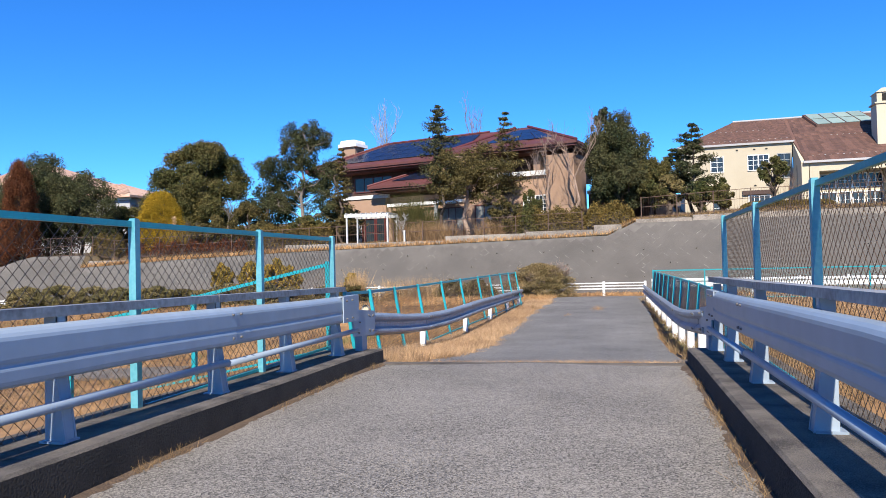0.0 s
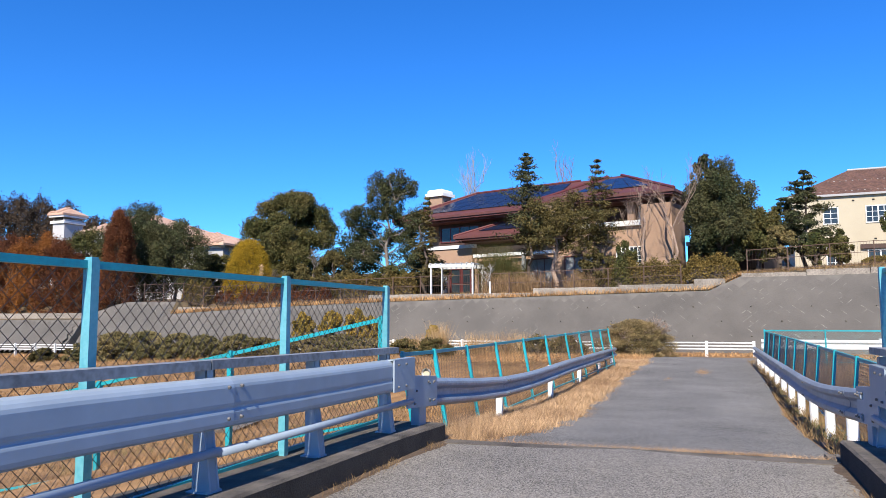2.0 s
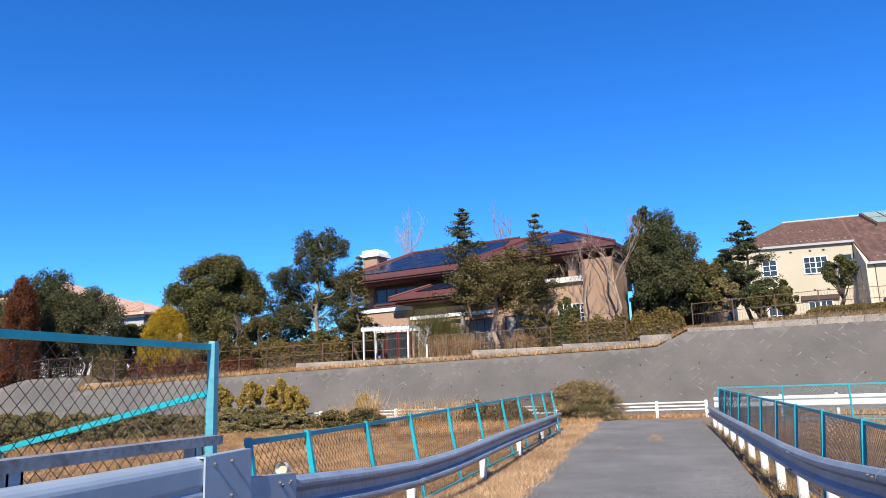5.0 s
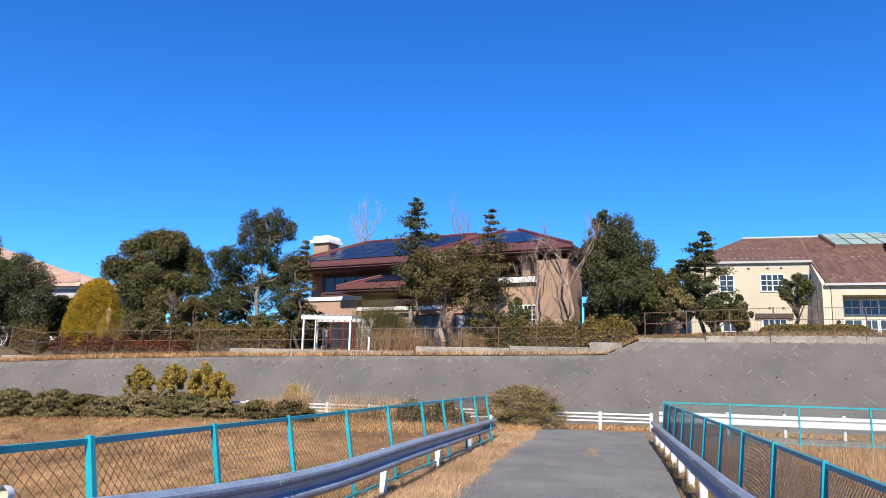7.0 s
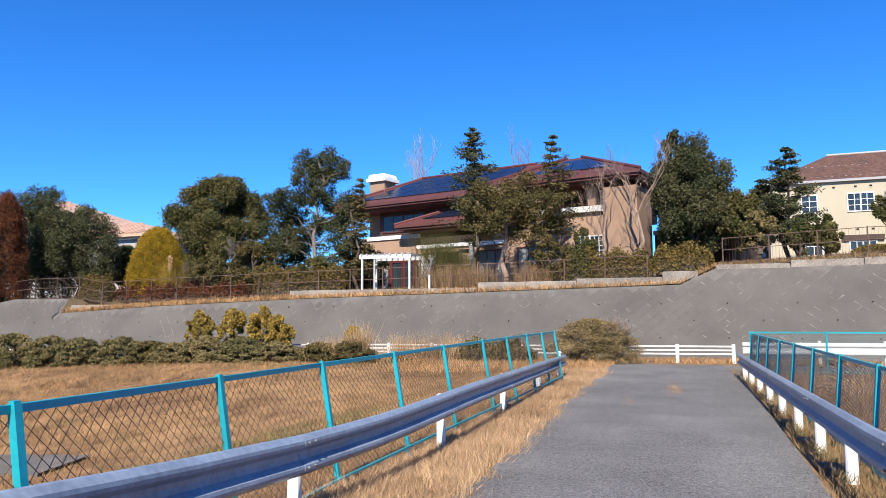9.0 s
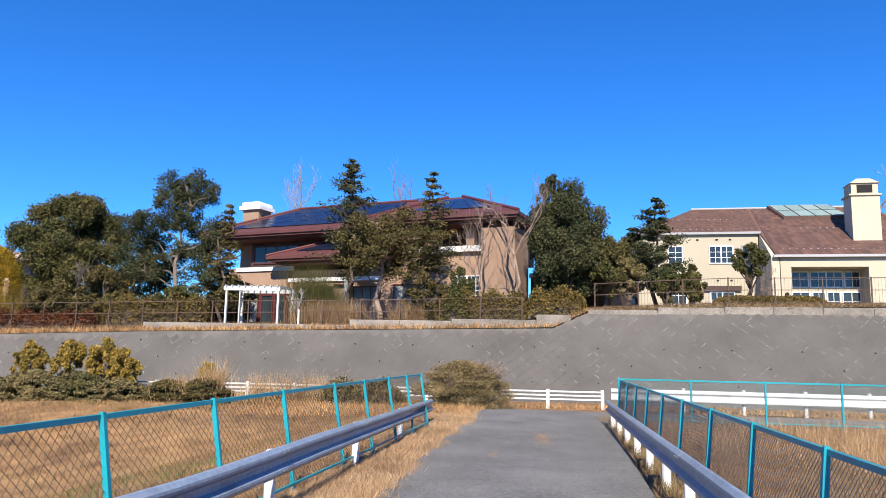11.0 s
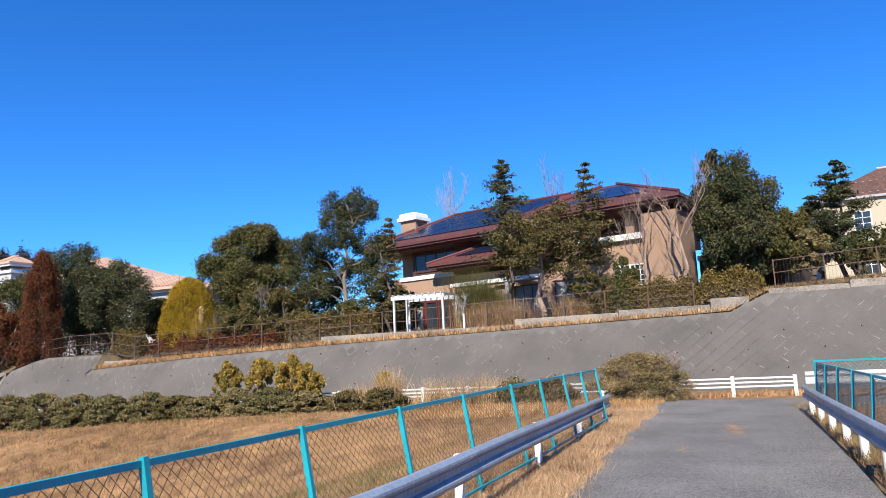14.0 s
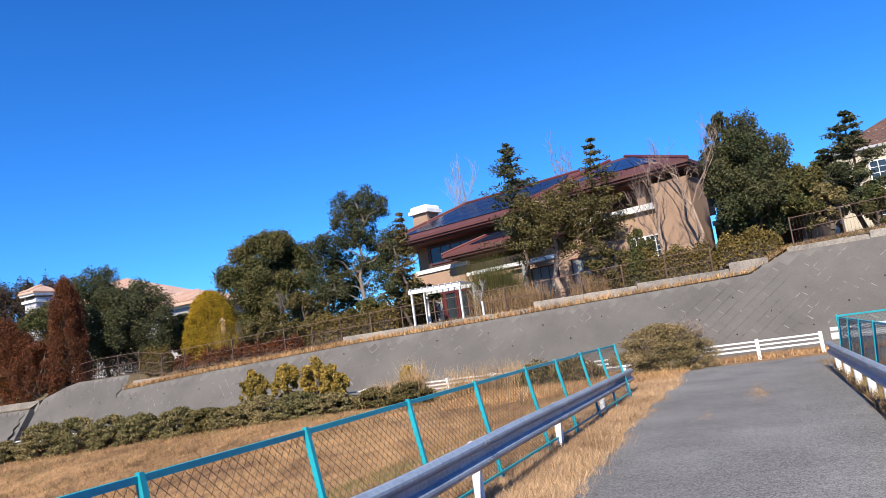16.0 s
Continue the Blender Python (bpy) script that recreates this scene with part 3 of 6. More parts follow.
LBEAM = [(-1.915, 10.72, 0.635), (-1.93, 12.0, 0.53), (-1.965, 13.0, 0.445), (-1.99, 14.8, 0.33), (-1.92, 16.5, 0.30), (-1.86, 20, 0.31), (-1.85, 25, 0.25), (-1.86, 30.2, 0.185)]
RBEAM = [(2.53, 10.72, 0.635), (2.56, 12.0, 0.535), (2.59, 13.2, 0.45), (2.62, 14.5, 0.375), (2.67, 16.5, 0.32), (2.76, 20.8, 0.28), (2.85, 26.0, 0.24), (2.92, 31.2, 0.23)]
LG_Y = [14.75, 18.6, 22.4, 26.3, 29.95]
RG_Y = [30.95 - 1.85 * i for i in range(11)]
end = path_rail(LBEAM, 1, LG_Y, "long blue-grey steel guardrail on white posts in dry grass", 0.06, -0.05)
path_rail(RBEAM, -1, RG_Y, "long blue-grey steel guardrail on closely set white posts", 0.065, -0.12)

# small cap on the end post
b = Build()
b.tube((-1.955, 29.95, 0.15), (-1.955, 29.95, 0.25), 0.05, 0.04, 12)
b.tube((-1.955, 29.95, 0.25), (-1.955, 29.95, 0.29), 0.075, 0.03, 12)
single("delineator", b, WHITE, "small white reflector cap at the guardrail end", "delineator")

# ---- chain-link fences ----


def wires(p0, p1, low, high, pitch=0.078, r=0.0026, lean=Vector((0, 0, 0))):
    """Crossed diagonal wires in the panel between two posts; lean: how far its top hangs over."""
    p0, p1 = Vector(p0), Vector(p1)
    d = p1 - p0
    n = math.hypot(d.x, d.y)
    h = high - low
    b = Build()

    def at(s, t):
        return p0 + d * (s / n) + Vector((0, 0, low + t)) + lean * ((low + t) / high)
    k = -h
    while k < n:
        for flip in (0, 1):
            s0, t0, s1, t1 = k, 0.0, k + h, h
            if s0 < 0:
                s0, t0 = 0.0, -k
            if s1 > n:
                s1, t1 = n, n - k
            if s1 - s0 > 0.01:
                a, c = ((s0, t0), (s1, t1)) if not flip else ((s0, h - t0), (s1, h - t1))
                b.tube(at(*a), at(*c), r, n=3, caps=False)
        k += pitch
    return b


def chain_fence(posts, h, label, material=CYAN, w=0.048, lean=0.0, sunk=0.3, low=0.1, rail_low=True, pitch=0.1, group="", r=0.0026, back=(0, 1), wire=WIRE):
    """Posts (x, y, ground), rails and wire panels behind them. lean: how far the tops lean sideways; back: the way away from the walk."""
    bv = Vector((back[0], back[1], 0)) * (w * 0.5 + 0.006)
    top = thing("chain_link_fence", posts[0], label, "fence", group)
    lv = Vector((lean, 0, 0))
    for i, (x, y, z) in enumerate(posts):
        b = Build()
        a, c = Vector((x, y, z - sunk)), Vector((x, y, z + h)) + lv
        b.bar(a, c, w, w)
        b.bar(c, c + Vector((0, 0, 0.012)), w * 0.8, w * 0.8)
        part("post", b, material, top)
    for p, q in zip(posts, posts[1:]):
        a, c = Vector(p), Vector(q)
        b = Build()
        b.bar(a + lv + bv * 0.5 + Vector((0, 0, h - 0.03)), c + lv + bv * 0.5 + Vector((0, 0, h - 0.03)), 0.04, 0.045)
        part("top_rail", b, CYAN, top)
        if rail_low:
            b = Build()
            b.bar(a + bv + Vector((0, 0, low)), c + bv + Vector((0, 0, low)), 0.03, 0.03)
            part("bottom_rail", b, CYAN, top)
        m = wires(a + bv, c + bv, low, h - 0.04, pitch, r, lv)
        part("wire_mesh", m, wire, top, "diamond wire mesh")
    return top


chain_fence([(-2.2, y, 0.17) for y in (-12, -10, -8, -6, -4, -2, 0.05, 2.15, 4.14, 6.225, 8.30, 10.38)], 1.48, "tall sky-blue chain-link fence along the bridge edge", CYAN_PALE, 0.06, group="bridge fences", low=0.04, back=(-1, 0))
chain_fence([(2.82 + 0.02 * (y - 8), y, 0.15) for y in (-12, -10, -8, -6, -4, -2.1, 0.15, 2.46, 4.77, 7.08, 9.39, 11.7)], 1.66, "tall sky-blue chain-link fence with rust-brown mesh along the bridge", CYAN_PALE, 0.06, group="bridge fences", low=0.04, back=(1, 0))
LF = []
for y, x, z in ((28.81, -1.93, 0.885), (27.07, -1.99, 0.885), (25.35, -2.05, 0.89), (23.57, -2.13, 0.88), (21.93, -2.22, 0.875), (19.9, -2.34, 0.86), (18.0, -2.43, 0.85), (16.1, -2.51, 0.84), (14.2, -2.47, 0.85), (12.1, -2.26, 0.885)):
    LF.append((x + 0.26, y, z - 1.28))
LF.append((-2.0, 11.0, -0.38))
chain_fence(LF, 1.28, "low turquoise chain-link fence beside the dry grass slope", lean=-0.26, group="path fences", back=(-1, 0))
RF = []
for i in range(11):
    y = 32.22 - 2.0 * i
    RF.append((float(np.interp(y, [12, 16.25, 20, 25.8, 32.2], [2.88, 2.98, 3.06, 3.13, 3.22])), y, -0.465))
chain_fence(RF, 1.22, "low turquoise chain-link fence with dense weathered mesh", lean=0.14, group="path fences", back=(1, 0), wire=WIRE_PALE, pitch=0.068, r=0.0026)
RO = [(3.33, 32.3, -0.45)] + [(3.33 + 2.0 * i, 32.3 - 0.06 * i, -0.45) for i in range(1, 16)]
chain_fence(RO, 1.25, "low turquoise chain-link fence beside the narrow road", group="path fences", pitch=0.1, wire=WIRE_GREEN)
DG = [(-2.35 - 2.02 * i, 10.6, 0.05 - 0.42 * i) for i in range(5)]
chain_fence(DG, 1.27, "bright turquoise chain-link fence stepping down the bank", CYAN, 0.06, group="bank fences", sunk=0.8)
# round marker on the fence
mk = thing("road_marker", (-1.98, 11.06, 0.5), "round cup-shaped reflector marker on a guardrail post", "marker")
b = Build()
b.tube((-1.98, 11.06, 0.46), (-1.98, 11.06, 0.60), 0.02, n=8)
part("stem", b, RUSTY, mk)
b = Build()
b.tube((-1.98, 11.09, 0.66), (-1.98, 11.04, 0.66), 0.048, 0.056, n=20, caps=False)
b.tube((-1.98, 11.04, 0.66), (-1.98, 11.085, 0.66), 0.049, 0.043, n=20, caps=False)
part("cup", b, WHITE, mk)
b = Build()
b.tube((-1.98, 11.088, 0.66), (-1.98, 11.072, 0.66), 0.046, n=20)
part("lens", b, CREAM, mk, "pale yellow reflector lens")

# ---- retaining wall ----
TOP_U = [-110, -44.3, -43.3, -41.6, -40.5, -35.6, -35.5, -28, -19, -8.3, 1.5, 3.05, 15, 90]
TOP_Z = [1.2, 1.2, 1.7, 2.2, 2.38, 2.38, 1.55, 1.9, 2.19, 2.43, 2.66, 3.42, 3.6, 3.7]
LEAN = 0.8


def wall_top(u):
    return float(np.interp(u, TOP_U, TOP_Z))


b = Build(WALLFRAME)
p = []
STATIONS = sorted(set(TOP_U) | set(np.arange(-72, 16, 1.5).tolist()))
for u, z, o in [(u, wall_top(u), 0.0) for u in STATIONS if u < -44.2] + [(-44.15, 1.2, 0.0), (-44.14, 1.2, 1.1), (-43.42, 1.2, 1.1), (-43.41, 1.2, 0.0)] + [(u, wall_top(u), 0.0) for u in STATIONS if u > -43.41]:
    p += [(u, -0.02 + o, -0.8), (u, LEAN * (z + 0.45) + o, z), (u, LEAN * (z + 0.45) + 0.35 + o, z), (u, 5.5, -0.8)]
b.add(p, [(i * 4 + j, i * 4 + 4 + j, i * 4 + 5 + j, i * 4 + 1 + j) for i in range(len(p) // 4 - 1) for j in range(3)])
wall = single("wall_south", b, JOINT, "grey concrete block retaining wall with pale joint lines", "wall", kind="structure")

# ---- coping and garden ground above the wall ----


def coping(u0, u1, z0, z1, v0, label):
    n = max(1, int((u1 - u0) / 2.0))
    b = Build(WALLFRAME)
    for i in range(n):
        a, c = u0 + (u1 - u0) * i / n, u0 + (u1 - u0) * (i + 1) / n
        b.chamfer(a, c - 0.015, v0, v0 + 0.22, z0, z1 + 0.01 * (i % 2), 0.02)
    single("coping", b, CONCRETE, label, "coping", kind="structure")


coping(-35.4, -32, 1.4, 2.0, 2.25, "weathered concrete coping above the block wall")
coping(-19.4, -8.35, 2.0, 2.66, 2.55, "pale concrete coping above the block wall")
coping(-8.3, -3.3, 2.2, 2.93, 2.62, "pale concrete coping above the block wall")
coping(-3.28, 0.7, 2.3, 3.04, 2.7, "streaked pale concrete coping under a hedge")
coping(0.72, 2.3, 2.3, 3.30, 2.75, "streaked pale concrete coping under a hedge")
coping(3.1, 6.2, 3.3, 3.58, 3.06, "thin concrete coping on the high wall")
coping(6.22, 9.1, 3.3, 3.7, 3.08, "thin concrete coping on the high wall")
coping(9.12, 60, 3.3, 3.74, 3.10, "thin concrete coping on the high wall")
coping(-70, -43.6, 0.9, 1.65, 1.6, "pale concrete coping below a rust-coloured hedge")


def garden_z(u, v):
    edge = wall_top(u) + 0.02
    deep = float(np.interp(u, [-110, -44, -36, -19, -8, 0, 3, 9, 90], [2.2, 2.2, 2.3, 2.55, 2.7, 2.95, 3.6, 3.9, 4.0]))
    z = edge + (deep - edge) * float(smooth01((v - 2.2) / 2.0))
    return z + float(np.interp(v, [4.2, 18, 24, 34, 60, 140], [0, 0.75, 0.9, 2.6, 5.5, 10.0]))


b = Build(WALLFRAME)
us = sorted(set([-500, -200] + STATIONS + [-100, -84, 24, 40, 60, 200, 500]))
vs = [None, 3.2, 4.2, 6, 9, 13, 18, 30, 60, 140, 900]
for u in us:
    for v in vs:
        vv = LEAN * (wall_top(u) + 0.45) + 0.02 if v is None else max(v, LEAN * (wall_top(u) + 0.45) + 0.02 + 0.01 * vs.index(v))
        b.v.append(tuple(WALLFRAME @ Vector((u, vv, garden_z(u, vv) + (0.004 if v is None else 0)))))
w = len(vs)
b.f = [(i * w + j, i * w + w + j, i * w + w + 1 + j, i * w + 1 + j) for i in range(len(us) - 1) for j in range(w - 1)]
single("garden_ground", b, GARDEN, "brown leaf-strewn garden ground above the wall", "ground", kind="structure", smooth=True)

# ---- white rail fence and roadside guardrail at the wall's foot ----
fence = thing("rail_fence", (0, -3.8, -0.45), "low white three-rail fence at the foot of the wall", "fence", m=WALLFRAME)
for i in range(26):
    u = 3.6 - 1.97 * i
    lo = -0.4 * float(smooth01((-10 - u) / 30))
    b = Build(WALLFRAME)
    b.chamfer(u - 0.06, u + 0.06, -3.86, -3.74, -0.6 + lo, 0.20 + lo, 0.015)
    part("post", b, WHITE_OLD, fence)
    if i < 25:
        l2 = -0.4 * float(smooth01((-10 - u + 1.97) / 30))
        for z in (0.12, -0.02, -0.16):
            b = Build(WALLFRAME)
            b.bar((u - 1.9, -3.8, z + l2), (u - 0.06, -3.8, z + lo), 0.03, 0.06)
            part("rail", b, WHITE_OLD, fence)
guard = thing("guardrail", (20, -4.2, -0.45), "white roadside guardrail below the retaining wall", "guardrail", m=WALLFRAME)
side = STRAIGHT.to_3x3() @ Vector((0, -1, 0))
for i in range(9):
    b = Build()
    path = [WALLFRAME @ Vector((u, -4.2, 0.07)) for u in (3.9 + 4 * i, 7.92 + 4 * i)]
    b.sweep(path, [(o, z * 1.35) for o, z in WPROF], lambda i: side)
    part("beam", b, WHITE_OLD, guard)
    for k in (0, 2):
        b = Build(WALLFRAME)
        b.tube((4.4 + 4 * i + k, -4.1, -0.7), (4.4 + 4 * i + k, -4.1, 0.36), 0.06, n=10)
        part("post", b, WHITE_OLD, guard)


def iron_fence(u0, u1, v, h, label):
    """Thin rusty garden fence of posts, rails and wires."""
    top = thing("garden_fence", (u0, v, garden_z(u0, v)), label, "fence", "garden fences", m=WALLFRAME)
    n = int((u1 - u0) / 2)
    for i in range(n + 1):
        u = u0 + 2 * i
        z = garden_z(u, v)
        b = Build(WALLFRAME)
        b.bar((u, v, z - 0.2), (u, v, z + h), 0.05, 0.05)
        part("post", b, RUSTY, top)
        if i < n:
            z2 = garden_z(u + 2, v)
            for k in (0.12, h * 0.55, h - 0.04):
                part("rail", Build(WALLFRAME).bar((u, v, z + k), (u + 2, v, z2 + k), 0.025, 0.03), RUSTY, top)
            b = Build(WALLFRAME)
            for s in np.arange(0.14, 2, 0.14):
                zz = z + (z2 - z) * s / 2
                b.tube((u + s, v, zz + 0.12), (u + s, v, zz + h - 0.04), 0.005, n=3, caps=False)
            tagged(part("wire_mesh", b, RUSTY, top), kind="stuff")


iron_fence(-42, 0, 3.3, 1.35, "rusty brown wire garden fence above the wall")
iron_fence(3.4, 37.4, 3.75, 1.30, "thin rusty garden fence in front of the cream house")

# ---- houses ----


def window(parent, m, u0, u1, z0, z1, v, cols, rows, frame_mat, curtain=False, depth=0.07):
    """A framed window standing proud of a wall face at v that looks towards -v."""
    b = Build(m)
    t = 0.07
    b.box(u0 - t, u1 + t, v - depth, v, z0 - t, z0)
    b.box(u0 - t, u1 + t, v - depth, v, z1, z1 + t)
    b.box(u0 - t, u0, v - depth, v, z0, z1)
    b.box(u1, u1 + t, v - depth, v, z0, z1)
    w = part("window", b, frame_mat, parent)
    b = Build(m)
    b.box(u0, u1, v - 0.015, v - 0.004, z0, z1)
    part("pane", b, CURTAIN if curtain else GLASS, w)
    for i in range(1, cols):
        c = u0 + (u1 - u0) * i / cols
        s = 0.045 if cols > 2 and i == cols / 2 else 0.02
        part("glazing_bar", Build(m).box(c - s, c + s, v - depth * 0.7, v - 0.016, z0, z1), frame_mat, w)
    for j in range(1, rows):
        c = z0 + (z1 - z0) * j / rows
        part("glazing_bar", Build(m).box(u0, u1, v - depth * 0.6, v - 0.016, c - 0.015, c + 0.015), frame_mat, w)


def hip(b, u0, u1, v0, v1, ze, zr, r0, r1, vr, thick=0.18):
    """A hipped roof over a rectangle, ridge from r0 to r1 at vr, with its eaves' thickness."""
    e = [(u0, v0, ze), (u1, v0, ze), (u1, v1, ze), (u0, v1, ze)]
    low = [(x, y, z - thick) for x, y, z in e]
    r = [(r0, vr, zr), (r1, vr, zr)]
    b.add(e + low + r, [(0, 1, 9, 8), (1, 2, 9), (2, 3, 8, 9), (3, 0, 8), (0, 4, 5, 1), (1, 5, 6, 2), (2, 6, 7, 3), (3, 7, 4, 0), (7, 6, 5, 4)])
    return b


def on_slope(m, lo, hi, rows, cols, gap, lift, parent, frame_mat, cell_mat, name):
    """Flat panels laid on a sloping roof between a lower and an upper edge (pairs of points)."""
    l0, l1, h0, h1 = (Vector(p) for p in (*lo, *hi))
    n = (l1 - l0).cross(h0 - l0).normalized()
    n = n if n.z > 0 else -n
    for j in range(rows):
        for i in range(cols):
            def at(s, t):
                return (l0.lerp(l1, s)).lerp(h0.lerp(h1, s), t) + n * lift
            s0, s1, t0, t1 = i / cols + gap / cols, (i + 1) / cols - gap / cols, j / rows + gap / rows, (j + 1) / rows - gap / rows
            q = [at(s0, t0), at(s1, t0), at(s1, t1), at(s0, t1)]
            b = Build(m)
            b.add(q + [p - n * 0.04 for p in q], [(0, 1, 2, 3), (0, 4, 5, 1), (1, 5, 6, 2), (2, 6, 7, 3), (3, 7, 4, 0)])
            part(name, b, cell_mat, parent)


def eave_lines(b, u0, u1, v0, v1, z, n=3):
    """Stepped fascia boards under an eave."""
    for i in range(n):
        o = 0.10 + 0.35 * i
        b.box(u0 + o, u1 - o, v0 + o, v1 - o, z - 0.13 * (i + 1), z - 0.13 * i - 0.005)


def brick_house():
    H = HOUSEFRAME
    h = thing("house", (-8, 4, 2.7), "two-storey tan brick house with maroon hipped roofs and solar panels", "house", m=H)
    g = 2.2
    for box in ((-17.25, -12.75, 0.3, 8, g, 6.5), (-12.55, -6.1, 0.6, 8, g, 6.3), (-6.1, 0.1, 0, 8, g, 6.95), (0.1, 2.0, -0.3, 2.2, g, 8.2), (-9.3, -8.5, 0.0, 0.7, g, 5.35)):
        b = Build(H)
        b.box(*box)
        part("wall", b, BRICK, h, "tan brick wall")
    # recessed upper storey: the deep shade under the eaves is part of its brown
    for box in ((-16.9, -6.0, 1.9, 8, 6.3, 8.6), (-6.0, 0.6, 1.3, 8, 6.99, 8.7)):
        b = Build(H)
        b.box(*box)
        part("upper_wall", b, BROWN, h, "upper storey in dark brown that includes its deep shade")
    for box in ((-1.0, -0.55, 0.3, 0.8, 7.0, 8.6), (-3.6, -2.8, 0.2, 1.2, 7.0, 8.3), (-6.0, -4.9, 0.6, 1.4, 7.0, 8.6)):
        b = Build(H)
        b.box(*box)
        part("pier", b, BRICK, h, "tan brick pier on the balcony")
    for box in ((-16.7, -12.5, 0.2, 0.5, 6.3, 6.56), (-12.2, -6.0, -0.45, 0.1, 5.5, 5.72), (-6.3, 0.25, -0.25, 0.1, 6.96, 7.28), (-17.75, -16.9, 0.1, 0.32, g, 4.2)):
        b = Build(H)
        b.box(*box)
        part("white_band", b, WHITE, h, "white painted band")
    for u in (-8.3, -12.1):
        b = Build(H)
        b.box(u, u + 0.22, -0.4, -0.18, g, 5.5)
        part("column", b, CURTAIN if u > -9 else BRICK, h)
    # roofs
    b = Build(H)
    hip(b, -20.2, -5.5, 0.2, 10, 8.85, 11.05, -15.0, -4.6, 4.4)
    eave_lines(b, -20.2, -5.5, 0.2, 10, 8.67, 2)
    r1 = part("roof", b, ROOFRED, h, "maroon tiled hipped roof")
    b = Build(H)
    hip(b, -13.6, -5.2, -0.9, 4.5, 7.05, 8.55, -9.7, -4.0, 2.4)
    eave_lines(b, -13.6, -5.2, -0.9, 4.5, 6.87, 2)
    r2 = part("roof", b, ROOFRED, h, "maroon tiled lower roof")
    b = Build(H)
    hip(b, -7.4, 2.35, -0.8, 9, 8.95, 11.15, -4.0, -3.0, 4.6)
    eave_lines(b, -7.4, 2.35, -0.8, 9, 8.77, 2)
    r3 = part("roof", b, ROOFRED, h, "maroon tiled hipped roof")
    b = Build(H)
    hip(b, -7.6, -1.2, 0.0, 6, 9.35, 10.55, -5.2, -4.6, 3.6)
    part("roof", b, ROOFRED, h, "maroon tiled hipped roof")
    # ridge caps
    for a, c in (((-20.2, 0.2, 8.88), (-15.0, 4.4, 11.08)), ((-15.0, 4.4, 11.08), (-6, 4.4, 11.08)), ((-13.6, -0.9, 7.08), (-9.7, 2.4, 8.6)), ((-7.4, -0.8, 8.98), (-4, 4.6, 11.2)), ((2.35, -0.8, 8.98), (-3, 4.6, 11.2))):
        b = Build(H)
        b.tube(a, c, 0.1, n=8)
        part("ridge_cap", b, MAROON, h)
    # solar panels, laid on the front slopes
    on_slope(H, [(-18.0, 0.8, 9.16), (-6.6, 0.8, 9.16)], [(-14.7, 4.1, 10.89), (-6.6, 4.1, 10.89)], 4, 7, 0.02, 0.07, r1, SOLARFRAME, SOLAR, "solar_panel")
    on_slope(H, [(-11.9, -0.2, 7.38), (-6.3, -0.2, 7.38)], [(-9.7, 1.9, 8.32), (-6.3, 1.9, 8.32)], 3, 4, 0.02, 0.07, r2, SOLARFRAME, SOLAR, "solar_panel")
    on_slope(H, [(-4.6, 0.4, 9.45), (0.4, 0.4, 9.45)], [(-3.7, 3.6, 10.74), (-2.2, 3.6, 10.74)], 3, 4, 0.02, 0.07, r3, SOLARFRAME, SOLAR, "solar_panel")
    # windows and doors
    window(h, H, -16.6, -13.2, 7.05, 8.1, 1.9, 4, 1, MAROON)
    window(h, H, -0.4, 0.55, 7.3, 8.2, 0.9, 2, 2, WHITE, True)
    window(h, H, -1.6, 0.0, 4.3, 5.6, 0.0, 6, 5, WHITE)
    window(h, H, -8.2, -6.5, 2.6, 5.2, 0.6, 3, 1, MAROON, True)
    window(h, H, -11.4, -9.6, 2.6, 5.2, 0.5, 3, 1, MAROON)
    window(h, H, -5.2, -3.2, 2.8, 5.2, 0.0, 3, 1, MAROON, True)
    b = Build(H)
    b.box(-15.6, -12.62, 0.2, 0.3, 2.4, 5.05)
    part("door_frame", b, MAROON, h, "maroon door surround")
    for u0, u1 in ((-15.4, -14.85), (-14.5, -13.75), (-13.5, -12.85)):
        window(h, H, u0, u1, 2.75, 4.75, 0.2, 1, 2, MAROON, u0 < -15)
    b = Build(H)
    b.box(-12.5, -9.4, 0.5, 0.596, 2.5, 5.3)
    part("porch_back", b, BROWN, h)
    # chimney
    b = Build(H)
    b.box(-18.35, -17.05, 2.6, 3.9, 4.0, 10.85)
    c = part("chimney", b, BRICK, h, "tan brick chimney with a white cap")
    b = Build(H)
    b.box(-18.55, -16.85, 2.4, 4.1, 10.85, 11.1)
    b.chamfer(-18.4, -17.0, 2.5, 4.0, 11.1, 11.4, 0.08)
    part("chimney_cap", b, WHITE, c, "white chimney cap")
    b = Build(H)
    b.box(-17.05, -17.03, 3.0, 3.5, 9.2, 10.5)
    part("chimney_vent", b, DARK, c)
    # low annex to the right
    b = Build(H)
    b.box(2.05, 6.5, 2.5, 8, g, 5.7)
    part("annex", b, BROWN, h, "dark low side building")
    b = Build(H)
    b.box(2.05, 6.7, 2.2, 8.2, 5.7, 5.95)
    part("annex_roof", b, CURTAIN, h, "pale flat annex roof")


brick_house()

